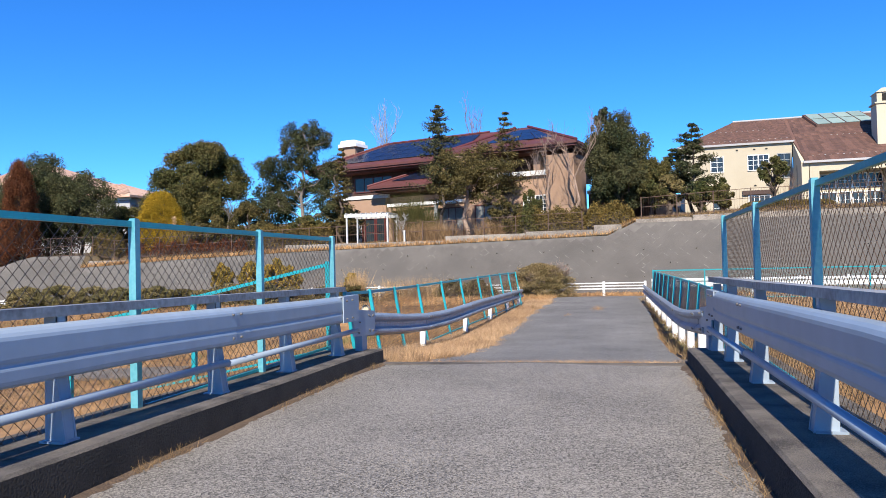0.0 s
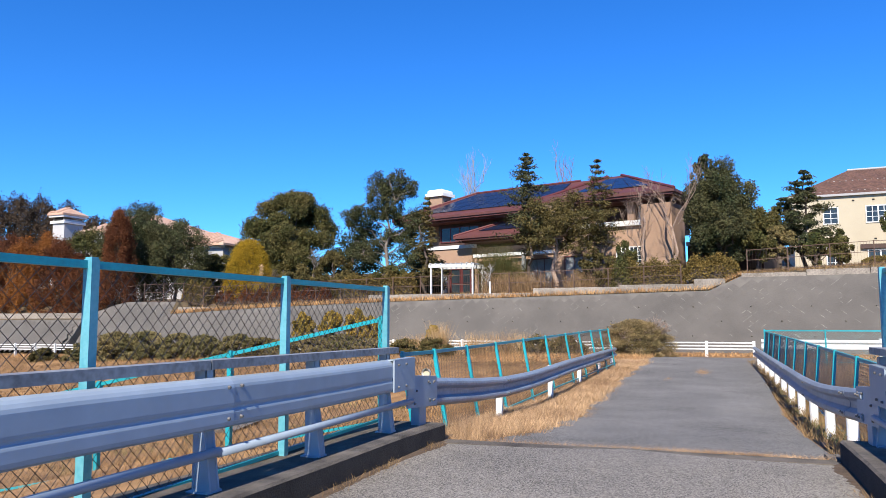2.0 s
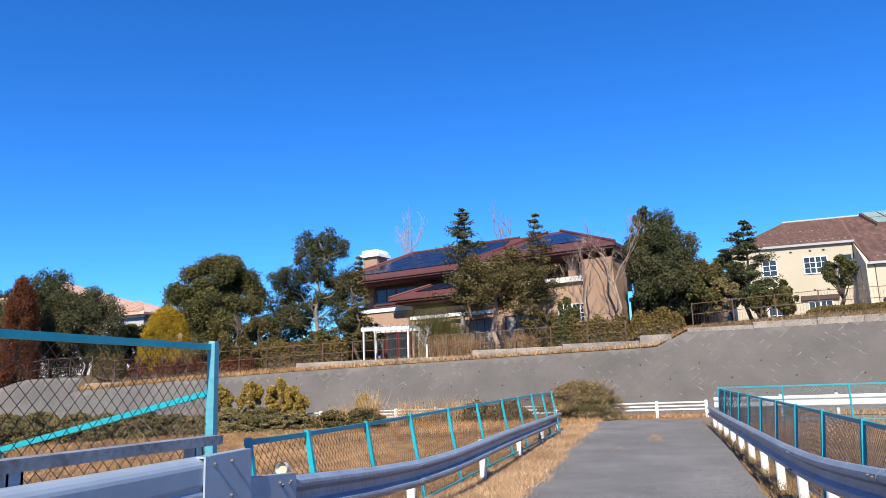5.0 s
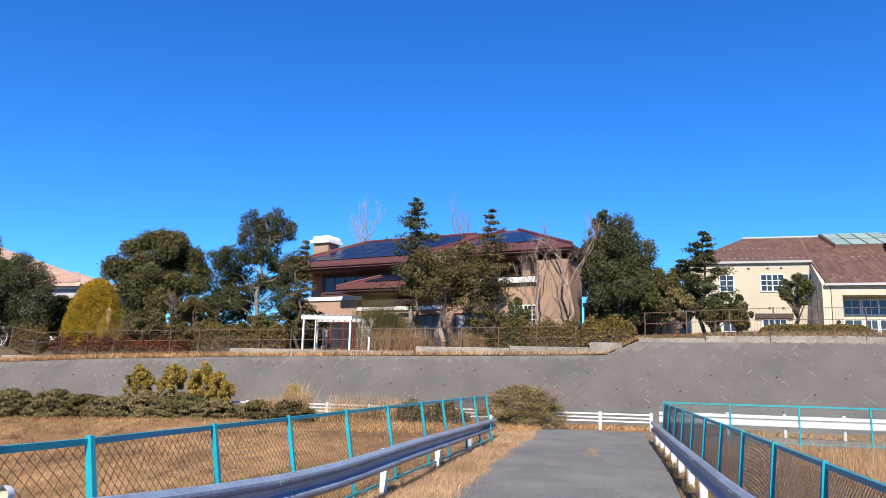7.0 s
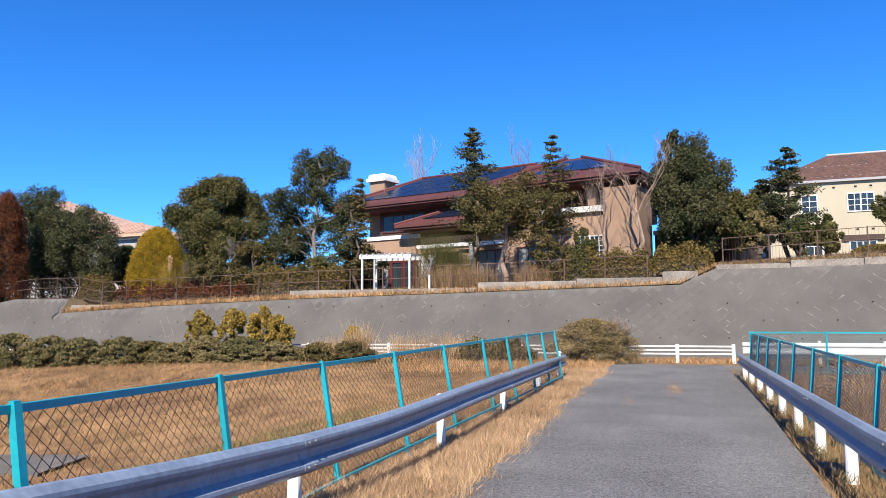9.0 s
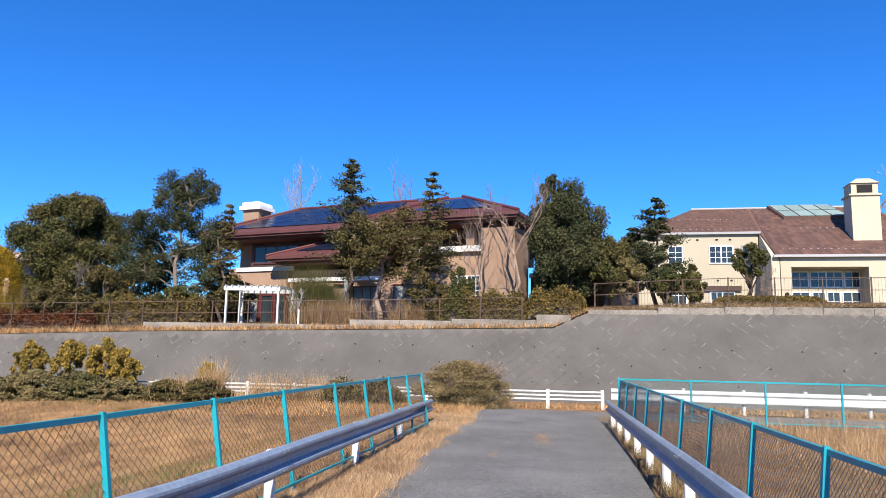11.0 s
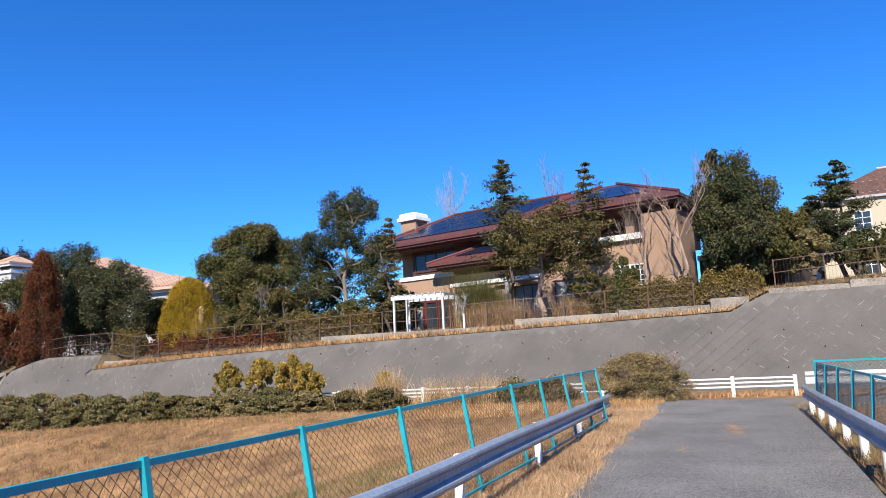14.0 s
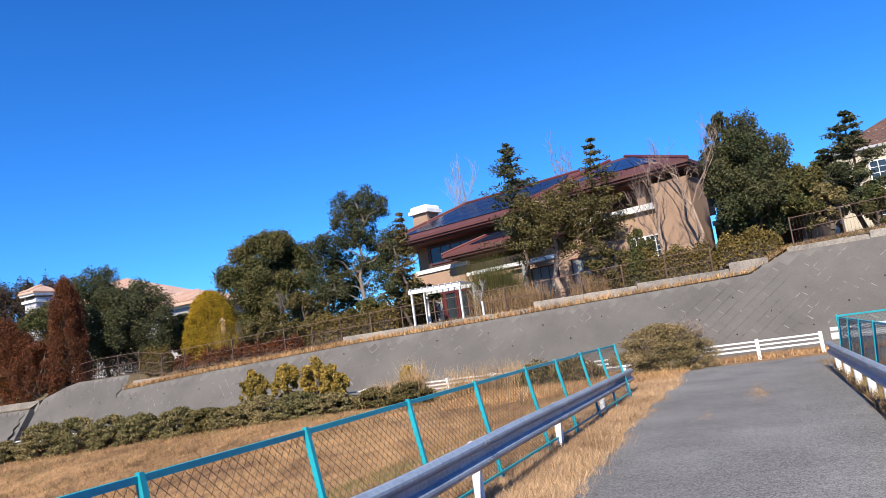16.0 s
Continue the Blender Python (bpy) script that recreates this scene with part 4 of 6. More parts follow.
# ---- pergola ----
pg = thing("pergola", (-13.8, 3.2, 2.4), "white timber pergola in front of maroon glazed doors", "pergola", m=WALLFRAME)
for u in (-15.2, -14.45, -12.35, -11.2):
    for v in ((3.2, 4.9) if u in (-15.2, -12.35) else (3.2,)):
        b = Build(WALLFRAME)
        zt = 3.4 if u == -11.2 else 4.42
        b.bar((u, v, garden_z(u, v) - 0.1), (u, v, zt), 0.1 if u != -14.45 else 0.06, 0.1)
        part("post", b, WHITE_OLD, pg)
for v in (3.18, 4.9):
    b = Build(WALLFRAME)
    b.box(-15.35, -12.25, v - 0.05, v + 0.05, 4.30, 4.50)
    part("beam", b, WHITE_OLD, pg)
for i in range(9):
    u = -15.2 + 0.355 * i
    b = Build(WALLFRAME)
    b.box(u - 0.03, u + 0.03, 3.02, 5.1, 4.503, 4.565)
    part("rafter", b, WHITE_OLD, pg)


def cream_house():
    W = STRAIGHT @ Matrix.Translation((-0.4, 0, -0.42))
    h = thing("house", (13, 24, 4.6), "cream stucco house with brown shingle roof and white windows", "house", m=W)
    for box in ((7.0, 15.15, 22.3, 32, 3.8, 10.75), (15.15, 15.75, 20.7, 32, 3.8, 8.6), (15.75, 27, 20.6, 32, 3.8, 8.55), (15.75, 16.4, 19.05, 20.6, 3.8, 8.6), (21.0, 27, 19.05, 20.6, 3.8, 8.6), (16.4, 21.0, 19.05, 20.6, 7.9, 8.6)):
        b = Build(W)
        b.box(*box)
        part("wall", b, CREAM, h, "cream stucco wall")
    # one long roof: high part over the first block, sweeping lower over the second
    b = Build(W)
    ridge, zr = 26.0, 13.17
    e1 = [(6.6, 22.2, 10.75), (15.2, 22.2, 10.75), (15.2, ridge, zr), (11.2, ridge, zr)]
    b.slab(e1, 0.12)
    b.slab([(6.6, 32.5, 10.85), (6.6, 22.2, 10.75), (11.2, ridge, zr)], 0.12)
    b.slab([(15.2, 22.2, 10.75), (15.5, 18.9, 8.65), (27.4, 18.9, 8.65), (23.5, ridge, zr), (15.2, ridge, zr)], 0.12)
    b.slab([(6.6, 32.5, 10.85), (11.2, ridge, zr), (23.5, ridge, zr), (27.4, 32.5, 10.85)], 0.12)
    roof = part("roof", b, ROOFBROWN, h, "brown shingle roof")
    b = Build(W)
    side_wall = [(19.05, 3.8), (22.35, 3.8), (22.35, 10.72), (19.05, 8.62)]
    b.add([(u, y, z) for u in (15.2, 15.7) for y, z in side_wall], [(0, 1, 2, 3), (7, 6, 5, 4), (0, 4, 5, 1), (1, 5, 6, 2), (2, 6, 7, 3), (3, 7, 4, 0)])
    part("wall", b, CREAM, h, "cream stucco side wall")
    # shingle courses
    for j in range(20):
        t0, t1 = j / 20, (j + 1) / 20
        for lo, hi, uu in (((22.2, 10.75), (ridge, zr), (6.75, 15.2)), ((18.9, 8.65), (ridge, zr), (15.45, 27.2))):
            y0, z0 = lo[0] + (hi[0] - lo[0]) * t0, lo[1] + (hi[1] - lo[1]) * t0
            y1, z1 = lo[0] + (hi[0] - lo[0]) * t1, lo[1] + (hi[1] - lo[1]) * t1
            a0 = uu[0] + ((11.2 - 6.6) * t0 if uu[0] < 10 else 0)
            c0 = uu[1] - ((27.2 - 23.5) * t0 if uu[1] > 20 else 0)
            c1 = uu[1] - ((27.2 - 23.5) * t1 if uu[1] > 20 else 0)
            a1 = uu[0] + ((11.2 - 6.6) * t1 if uu[0] < 10 else 0)
            n = 40
            b = Build(W)
            for i in range(n):
                s0, s1 = i / n, (i + 1) / n - 0.0004
                b.add([(a0 + (c0 - a0) * s0, y0, z0 + 0.055), (a0 + (c0 - a0) * s1, y0, z0 + 0.055), (a1 + (c1 - a1) * s1, y1, z1 + 0.02), (a1 + (c1 - a1) * s0, y1, z1 + 0.02),
                       (a0 + (c0 - a0) * s0, y0, z0 + 0.01), (a0 + (c0 - a0) * s1, y0, z0 + 0.01)], [(0, 1, 2, 3), (0, 4, 5, 1)])
            tagged(part("shingle_course", b, ROOFBROWN, roof), kind="stuff")
    b = Build(W)
    b.tube((11.2, ridge, zr + 0.03), (23.5, ridge, zr + 0.03), 0.09, n=8)
    part("ridge_cap", b, PALEWALL, h, "pale ridge capping")
    for k in (0.10, 0.52):
        for uu, lo in (((7.2, 15.1), (22.2, 10.75)), ((15.6, 26.4), (18.9, 8.65))):
            y, z = lo[0] + (ridge - lo[0]) * k, lo[1] + (zr - lo[1]) * k
            b = Build(W)
            for u in np.arange(uu[0] + 4.6 * k, uu[1] - 2.6 * k, 0.42):
                b.box(u, u + 0.10, y - 0.02, y + 0.02, z + 0.05, z + 0.075)
            tagged(part("snow_guard", b, PALEWALL, roof), kind="stuff")
    for box in ((6.5, 15.3, 22.07, 22.2, 10.62, 10.78), (15.3, 27.4, 18.77, 18.9, 8.52, 8.68), ):
        b = Build(W)
        b.box(*box)
        part("gutter", b, PALEWALL, h, "white gutter")
    window(h, W, 11.9, 13.4, 8.6, 9.75, 22.3, 4, 3, WHITE)
    window(h, W, 9.1, 10.0, 8.6, 9.75, 22.3, 2, 3, WHITE)
    window(h, W, 14.1, 15.0, 7.9, 9.75, 22.3, 2, 4, CURTAIN)
    window(h, W, 11.9, 13.4, 4.9, 6.5, 22.3, 4, 3, WHITE)
    window(h, W, 9.2, 10.2, 4.4, 6.9, 22.3, 2, 4, WHITE)
    for u0, u1 in ((16.8, 17.75), (17.95, 19.85), (20.05, 20.9)):
        window(h, W, u0, u1, 6.75, 7.7, 20.6, 4 if u1 - u0 > 1.5 else 2, 2, WHITE, False)
    for u0, u1 in ((16.8, 17.8), (18.05, 18.75), (18.95, 19.65), (19.9, 20.9)):
        window(h, W, u0, u1, 4.6, 6.35, 20.6, 2, 3, WHITE, False)
    for box in ((11.4, 13.9, 22.1, 22.3, 6.62, 6.95), (8.9, 10.4, 22.1, 22.3, 7.0, 7.3)):
        b = Build(W)
        b.box(*box)
        part("shutter_box", b, BROWN, h, "brown shutter box")
    for u, z in ((11.0, 10.2), (12.3, 10.2), (13.2, 10.2), (12.3, 7.3), (13.2, 7.3)):
        b = Build(W)
        b.box(u, u + 0.16, 22.26, 22.3, z, z + 0.1)
        part("wall_vent", b, DARK, h)
    b = Build(W)
    b.tube((16.05, 19.04, 6.1), (16.05, 18.85, 6.1), 0.12, n=10)
    part("wall_lamp", b, DARK, h)
    # glazed roof light
    b = Build(W)
    lo, hi = (24.0, 12.15), (25.8, 13.35)
    b.slab([(17.3, lo[0], lo[1]), (21.7, lo[0], lo[1]), (20.9, hi[0], hi[1]), (16.6, hi[0], hi[1])], 0.45)
    sl = part("skylight", b, ROOFBROWN, h, "raised greenhouse-like roof light")
    on_slope(W, [(17.35, lo[0], lo[1]), (21.6, lo[0], lo[1])], [(16.7, hi[0], hi[1]), (20.8, hi[0], hi[1])], 2, 4, 0.05, 0.05, sl, WHITE, SKYLIGHT, "roof_pane")
    b = Build(W)
    b.box(20.75, 22.5, 20.7, 22.2, 8.0, 12.9)
    c = part("chimney", b, CREAM, h, "tall pale stucco chimney")
    b = Build(W)
    b.box(20.62, 22.62, 20.6, 22.3, 12.9, 13.0)
    b.box(20.8, 22.45, 20.75, 22.15, 13.0, 13.75)
    b.add([(20.7, 20.65, 13.75), (22.55, 20.65, 13.75), (22.55, 22.25, 13.75), (20.7, 22.25, 13.75), (21.2, 20.9, 14.1), (22.05, 20.9, 14.1), (22.05, 22.0, 14.1), (21.2, 22.0, 14.1)], [(0, 1, 5, 4), (1, 2, 6, 5), (2, 3, 7, 6), (3, 0, 4, 7), (4, 5, 6, 7), (3, 2, 1, 0)])
    part("chimney_top", b, CREAM, c)
    b = Build(W)
    b.box(21.15, 22.1, 20.73, 20.75, 13.1, 13.65)
    part("chimney_vent", b, DARK, c)


cream_house()


def villa():
    """Distant pale house with pink clay tiles."""
    W = Matrix.Translation((0.4, 2.55, 1.0)) @ Matrix.Scale(0.64, 4) @ STRAIGHT
    h = thing("house", (-80, 42, 5), "distant pale stucco villa with pink clay tile roofs", "house", m=W)
    for box in ((-92, -78, 40.5, 55, 3, 13.6), (-78, -66, 41.5, 54, 3, 10.9), (-99.6, -97.0, 40.5, 44, 3, 16.3)):
        b = Build(W)
        b.box(*box)
        part("wall", b, PALEWALL, h)
    for args in ((-93, -77, 39.8, 56, 13.8, 17.2, -88, -85, 47), (-78.5, -65.2, 40.6, 55, 11.1, 13.4, -77, -71.4, 47), (-100.1, -96.5, 39.8, 44.6, 17.2, 18.3, -98.7, -97.9, 42.2)):
        b = Build(W)
        hip(b, *args, thick=0.3)
        r = part("roof", b, PINKROOF, h, "pink clay tile roof")
        u0, u1, v0, v1, ze, zr, r0, r1, vr = args
        for i in range(int((u1 - u0) / 0.9)):
            u = u0 + 0.45 + 0.9 * i
            t = min(1.0, (u - u0) / max(r0 - u0, 0.1), (u1 - u) / max(u1 - r1, 0.1))
            b = Build(W)
            b.tube((u, v0, ze + 0.08), (u, v0 + (vr - v0) * t, ze + (zr - ze) * t + 0.08), 0.16, n=6)
            part("roof_tile", b, PINKROOF, r)
    for box in ((-92.3, -77.7, 40.2, 40.5, 13.2, 13.7), (-78, -65.7, 41.2, 41.5, 10.5, 10.95), (-99.9, -96.7, 40.2, 44.3, 15.6, 16.0), (-100.0, -96.6, 40.0, 44.4, 16.6, 17.1)):
        b = Build(W)
        b.box(*box)
        part("cornice", b, WHITE, h)
    b = Build(W)
    b.tube((-81, 40.5, 9.8), (-81, 40.35, 9.8), 1.0, n=20)
    part("round_window", b, GLASS, h)
    b = Build(W)
    b.box(-99.2, -97.4, 40.4, 40.6, 16.0, 16.6)
    part("tower_opening", b, DARK, h)


villa()

# ---- trees and shrubs ----


def lumps(n, k, box, seed, shape="round"):
    """Leaf places in uneven lumps that fill a crown (width, depth, height)."""
    g = np.random.default_rng(seed)
    k = int(k * 1.7)
    c = g.normal(size=(k, 3))
    c /= np.linalg.norm(c, axis=1, keepdims=True)
    c *= g.uniform(0.25, 0.95, size=(k, 1)) ** 0.6
    r = g.uniform(0.10, 0.27, size=k)
    c[0], c[1] = (0, 0, 0.86), (0.18, 0, 0.8)
    if shape == "cone":
        t = g.uniform(0, 1, k) ** 1.25
        a = g.uniform(0, 2 * math.pi, k)
        rad = (1 - t) * g.uniform(0.45, 1.0, k)
        c = np.stack([np.cos(a) * rad, np.sin(a) * rad, t * 2 - 1], 1)
        r = 0.10 + 0.20 * (1 - t)
    if shape == "dome":
        t = g.uniform(0, 1, k)
        a = g.uniform(0, 2 * math.pi, k)
        rad = 0.9 * np.sqrt(np.clip(1 - t ** 2.6, 0, 1)) * g.uniform(0.1, 1, k) ** 0.5
        c = np.stack([np.cos(a) * rad, np.sin(a) * rad, t * 1.88 - 1], 1)
        c[0] = (0, 0, 0.9)
        r = g.uniform(0.09, 0.17, size=k)
    if shape == "clipped":
        t = g.uniform(0, 1, k)
        a = g.uniform(0, 2 * math.pi, k)
        rad = 0.92 * np.sqrt(np.clip(1 - t ** 2.2, 0, 1)) * g.uniform(0.8, 1, k)
        c = np.stack([np.cos(a) * rad, np.sin(a) * rad, t * 1.92 - 1], 1)
        r = np.full(k, 0.10)
    if shape == "column":
        t = g.uniform(0, 1, k)
        a = g.uniform(0, 2 * math.pi, k)
        rad = 0.75 * np.sqrt(np.clip(1 - t ** 2.2, 0, 1)) * g.uniform(0.6, 1, k)
        c = np.stack([np.cos(a) * rad, np.sin(a) * rad, t * 2 - 1], 1)
        r = np.full(k, 0.15)
    w = r ** 2 / (r ** 2).sum()
    i = g.choice(k, size=n, p=w)
    d = g.normal(size=(n, 3))
    d /= np.linalg.norm(d, axis=1, keepdims=True)
    d *= (g.uniform(0.35, 1, size=(n, 1)) ** 0.5)
    p = c[i] + d * r[i][:, None] + g.normal(size=(n, 3)) * 0.035
    return p * np.array(box) / 2, c * np.array(box) / 2


def limb(b, a, c, r0, r1, g, bends=3, n=6, wob=0.06):
    """A crooked tapering limb."""
    a, c = Vector(a), Vector(c)
    pts = [a]
    for i in range(1, bends):
        t = i / bends
        w = (c - a).length * wob
        pts.append(a.lerp(c, t) + Vector(g.normal(size=3) * w))
    pts.append(c)
    for i in range(bends):
        b.tube(pts[i], pts[i + 1], r0 + (r1 - r0) * i / bends, r0 + (r1 - r0) * (i + 1) / bends, n, caps=False)
    return pts


def leafy(u, v, top, width, foliage, label, name="tree", crown_from=0.35, n=5200, size=0.17, k=34, seed=1, shape="round", trunk=0.14, base=None, m=WALLFRAME, flat=0.0, depth=None, group="garden trees", bark=BARK):
    z0 = garden_z(u, v) - 0.05 if base is None else base
    p0 = m @ Vector((u, v, z0))
    t = thing(name, p0, label, name.replace("_", " "), group)
    h = top - z0
    lo = h * crown_from
    ch = h - lo
    g = np.random.default_rng(seed + 100)
    n = int(n * 6.0)
    size *= 0.54
    pts, cent = lumps(n, k, (width, depth or width, ch), seed, shape)
    mid = np.array([p0.x, p0.y, z0 + lo + ch / 2])
    bt = Build()
    crooked = limb(bt, (p0.x, p0.y, z0 - 0.1), (p0.x + g.normal() * 0.15, p0.y, z0 + h * 0.8), trunk, trunk * 0.25, g, 5, 8)
    for q in cent[:: max(1, len(cent) // 14)]:
        q = Vector(q + mid)
        s = min(max((q.z - z0) / h - 0.18, crown_from * 0.7), 0.78)
        limb(bt, crooked[0].lerp(crooked[-1], s), q, trunk * 0.35, 0.015, g, 3, 5)
    part("trunk", bt, bark, t, smooth=True)
    part("crown", quads("crown", leaves(pts + mid, size, flat), foliage), foliage, t)
    return t


def pad_tree(u, v, top, pads, foliage, label, n=9000, size=0.11, seed=1, trunk=0.18, bark=BARE, squash=0.75, base=None, spread=0.6):
    """A tree whose foliage sits in separate pads (u, z, radius) at the ends of visible limbs."""
    z0 = garden_z(u, v) - 0.05 if base is None else base
    p0 = WALLFRAME @ Vector((u, v, z0))
    t = thing("tree", p0, label, "tree", "garden trees")
    g = np.random.default_rng(seed)
    b = Build()
    stem = limb(b, (p0.x, p0.y, z0 - 0.1), (p0.x + g.normal() * 0.1, p0.y, top - 0.4), trunk, 0.03, g, 7, 8, 0.022)
    area = sum(r * r for _, _, r in pads)
    pts = []
    for pu, pz, r in pads:
        c = WALLFRAME @ Vector((pu, v + g.normal() * spread * r, pz))
        s = min(max((pz - 0.35 * abs(pu - u) - 0.3 - z0) / (top - 0.4 - z0), 0.12), 0.97)
        start = stem[min(int(s * 7), 6)].lerp(stem[min(int(s * 7) + 1, 7)], s * 7 % 1)
        limb(b, start, c, trunk * 0.30, 0.02, g, 4, 5)
        m = max(6, int(9 + 8 * r))
        d = g.normal(size=(m, 3))
        d /= np.linalg.norm(d, axis=1, keepdims=True)
        d *= g.uniform(0.3, 0.95, size=(m, 1))
        sub = np.array(c) + d * np.array([r, r, r * squash]) * 1.75
        for q in sub[::2]:
            limb(b, c, Vector(q), 0.02, 0.007, g, 2, 4)
        k = int(1.7 * n * r * r / area)
        i = g.integers(0, m, k)
        e = g.normal(size=(k, 3))
        e /= np.linalg.norm(e, axis=1, keepdims=True)
        e *= g.uniform(0.2, 1, size=(k, 1)) ** 0.45
        rr = r * g.uniform(0.3, 0.66, size=m)
        pts.append(sub[i] + e * rr[i][:, None] * np.array([1, 1, 0.7]) + g.normal(size=(k, 3)) * 0.09)
    part("trunk", b, bark, t, smooth=True)
    part("crown", quads("crown", leaves(np.concatenate(pts), size * 0.8, 0.15), foliage), foliage, t)


def spire(u, v, top, width, foliage, label, seed=1, tiers=16, size=0.12, per=230, crown_from=0.15, gap=0.3, base=None, bark=BARK):
    """A conifer of level whorls of boughs, with gaps between."""
    z0 = garden_z(u, v) - 0.05 if base is None else base
    p0 = WALLFRAME @ Vector((u, v, z0))
    t = thing("conifer", p0, label, "conifer", "garden trees")
    g = np.random.default_rng(seed)
    h = top - z0
    b = Build()
    limb(b, (p0.x, p0.y, z0 - 0.1), (p0.x, p0.y, top - 0.1), 0.11, 0.02, g, 6, 8)
    pts = []
    tiers = int(tiers * 1.5)
    for i in range(tiers):
        f = i / (tiers - 1)
        z = z0 + h * (crown_from + (1 - crown_from) * f)
        rad0 = width / 2 * ((1 - f) ** 0.75 + 0.10)
        for j in range(g.integers(4, 7)):
            rad = rad0 * g.uniform(0.35, 1.25)
            a = g.uniform(0, 2 * math.pi)
            tip = np.array([math.cos(a) * rad, math.sin(a) * rad, rad * g.uniform(-0.1, 0.4)])
            base_p = np.array([p0.x, p0.y, z])
            limb(b, base_p, base_p + tip, 0.03, 0.008, g, 2, 4)
            m = int(per * 2.6 * (0.35 + rad / width) / 4)
            s = g.uniform(gap * 0.6, 1.05, size=(m, 1))
            spread = 0.05 + 0.11 * rad
            pts.append(base_p + tip * s + g.normal(size=(m, 3)) * np.array([spread, spread, spread * 0.45]))
    part("trunk", b, bark, t, smooth=True)
    pts = np.concatenate(pts)
    part("crown", quads("crown", leaves(pts, size * 0.62, 0.3, 3.6), foliage), foliage, t)


def bare(u, v, top, width, label, seed=1, material=BARE, base=None, forks=3, trunk=0.12, fork_at=0.3, lean=0.0):
    """A leafless tree: forking limbs down to fine twigs."""
    z0 = garden_z(u, v) - 0.05 if base is None else base
    p0 = WALLFRAME @ Vector((u, v, z0))
    t = thing("bare_tree", p0, label, "tree", "bare trees")
    g = np.random.default_rng(seed)
    h = top - z0
    b = Build()

    def grow(a, d, length, r, lev):
        c = a + d * length
        pts = limb(b, a, c, r, r * 0.6, g, 3, 5 if lev < 2 else 3)
        if lev == 4:
            return
        kids = forks + (1 if lev > 0 else 0)
        for i in range(kids):
            s = 1.0 if i == 0 else g.uniform(0.35, 1.0)
            e = (d + Vector((g.normal() * 0.95 * width / h, g.normal() * 0.95 * width / h, 0.42))).normalized()
            grow(a.lerp(c, s), e, length * g.uniform(0.5, 0.78), max(r * 0.6 * s, 0.005 if h < 4 else 0.0065), lev + 1)
    grow(Vector((p0.x, p0.y, z0 - 0.1)), Vector((lean, 0, 1)).normalized(), h * fork_at * 1.28, trunk, 0)
    part("crown", b, material, t)


def hedge(u0, u1, v, z1, foliage, label, depth=0.9, n=4200, size=0.10, seed=3, base=None, name="hedge", rough=0.12):
    """A clipped hedge: a rounded bank of small leaves over a dark twiggy core."""
    g = np.random.default_rng(seed)
    n = int(n * 1.6)
    um = (u0 + u1) / 2
    z0 = garden_z(um, v) - 0.05 if base is None else base
    t = thing(name, (um, v, z0), label, name, "hedges", m=WALLFRAME)
    L, H = u1 - u0, z1 - z0
    u = g.uniform(-1, 1, n)
    a = g.uniform(0, math.pi, n)
    e = np.clip((1 - np.abs(u)) * L / 2 / 0.5, 0, 1) ** 0.5
    wob = 1 + rough * np.sin(u * L * 2.3 + seed) + rough * 0.7 * g.normal(size=n)
    r = g.uniform(0.8, 1.02, n) * wob
    p = np.stack([um + u * L / 2, v + np.cos(a) * depth / 2 * r * (0.5 + 0.5 * e), z0 + np.sin(a) ** 0.6 * H * r * (0.45 + 0.55 * e)], 1)
    p[:, 0], p[:, 1] = WALLFRAME.spread(p[:, 0].copy(), p[:, 1].copy())
    part("foliage", quads("foliage", leaves(p, size * 0.8), foliage), foliage, t)
    b = Build(WALLFRAME)
    for i in range(max(3, int(L / 0.5))):
        uu = u0 + 0.2 + (L - 0.4) * g.uniform()
        b.tube((uu, v, z0 - 0.05), (uu + g.normal() * 0.15, v + g.normal() * 0.1, z0 + H * 0.75), 0.025, 0.008, 5)
    tagged(part("stem", b, BARK, t), kind="stuff")
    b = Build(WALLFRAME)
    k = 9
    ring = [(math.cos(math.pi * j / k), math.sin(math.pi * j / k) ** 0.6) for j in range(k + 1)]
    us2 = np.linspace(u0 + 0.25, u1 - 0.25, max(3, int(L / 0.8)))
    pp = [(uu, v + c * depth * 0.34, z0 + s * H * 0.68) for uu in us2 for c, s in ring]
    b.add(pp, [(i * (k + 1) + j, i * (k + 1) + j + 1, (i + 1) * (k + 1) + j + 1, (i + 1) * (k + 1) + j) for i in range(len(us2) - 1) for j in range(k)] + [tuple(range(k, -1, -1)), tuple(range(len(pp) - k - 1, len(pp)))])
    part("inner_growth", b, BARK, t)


def reeds(u, v, top, width, label, seed, n=900, base=None, plume=False, material=L_REED, name="reed_clump", group="reeds"):
    g = np.random.default_rng(seed)
    z0 = garden_z(u, v) - 0.03 if base is None else base
    p0 = WALLFRAME @ Vector((u, v, z0))
    x, y = p0.x + g.normal(size=n) * width / 3, p0.y + g.normal(size=n) * width / 5
    t = thing(name, p0, label, "reeds", group)
    part("foliage", quads("foliage", blades(x, y, np.full(n, z0), (top - z0) * 0.9, 0.008, 0.35), material), material, t)
    if plume:
        q = np.stack([p0.x + g.normal(size=300) * 0.06, p0.y + g.normal(size=300) * 0.05, z0 + (top - z0) * g.uniform(0.72, 1.1, 300)], 1)
        part("plume", quads("plume", leaves(q, 0.07, 0, 2.5), L_REED), L_REED, t)


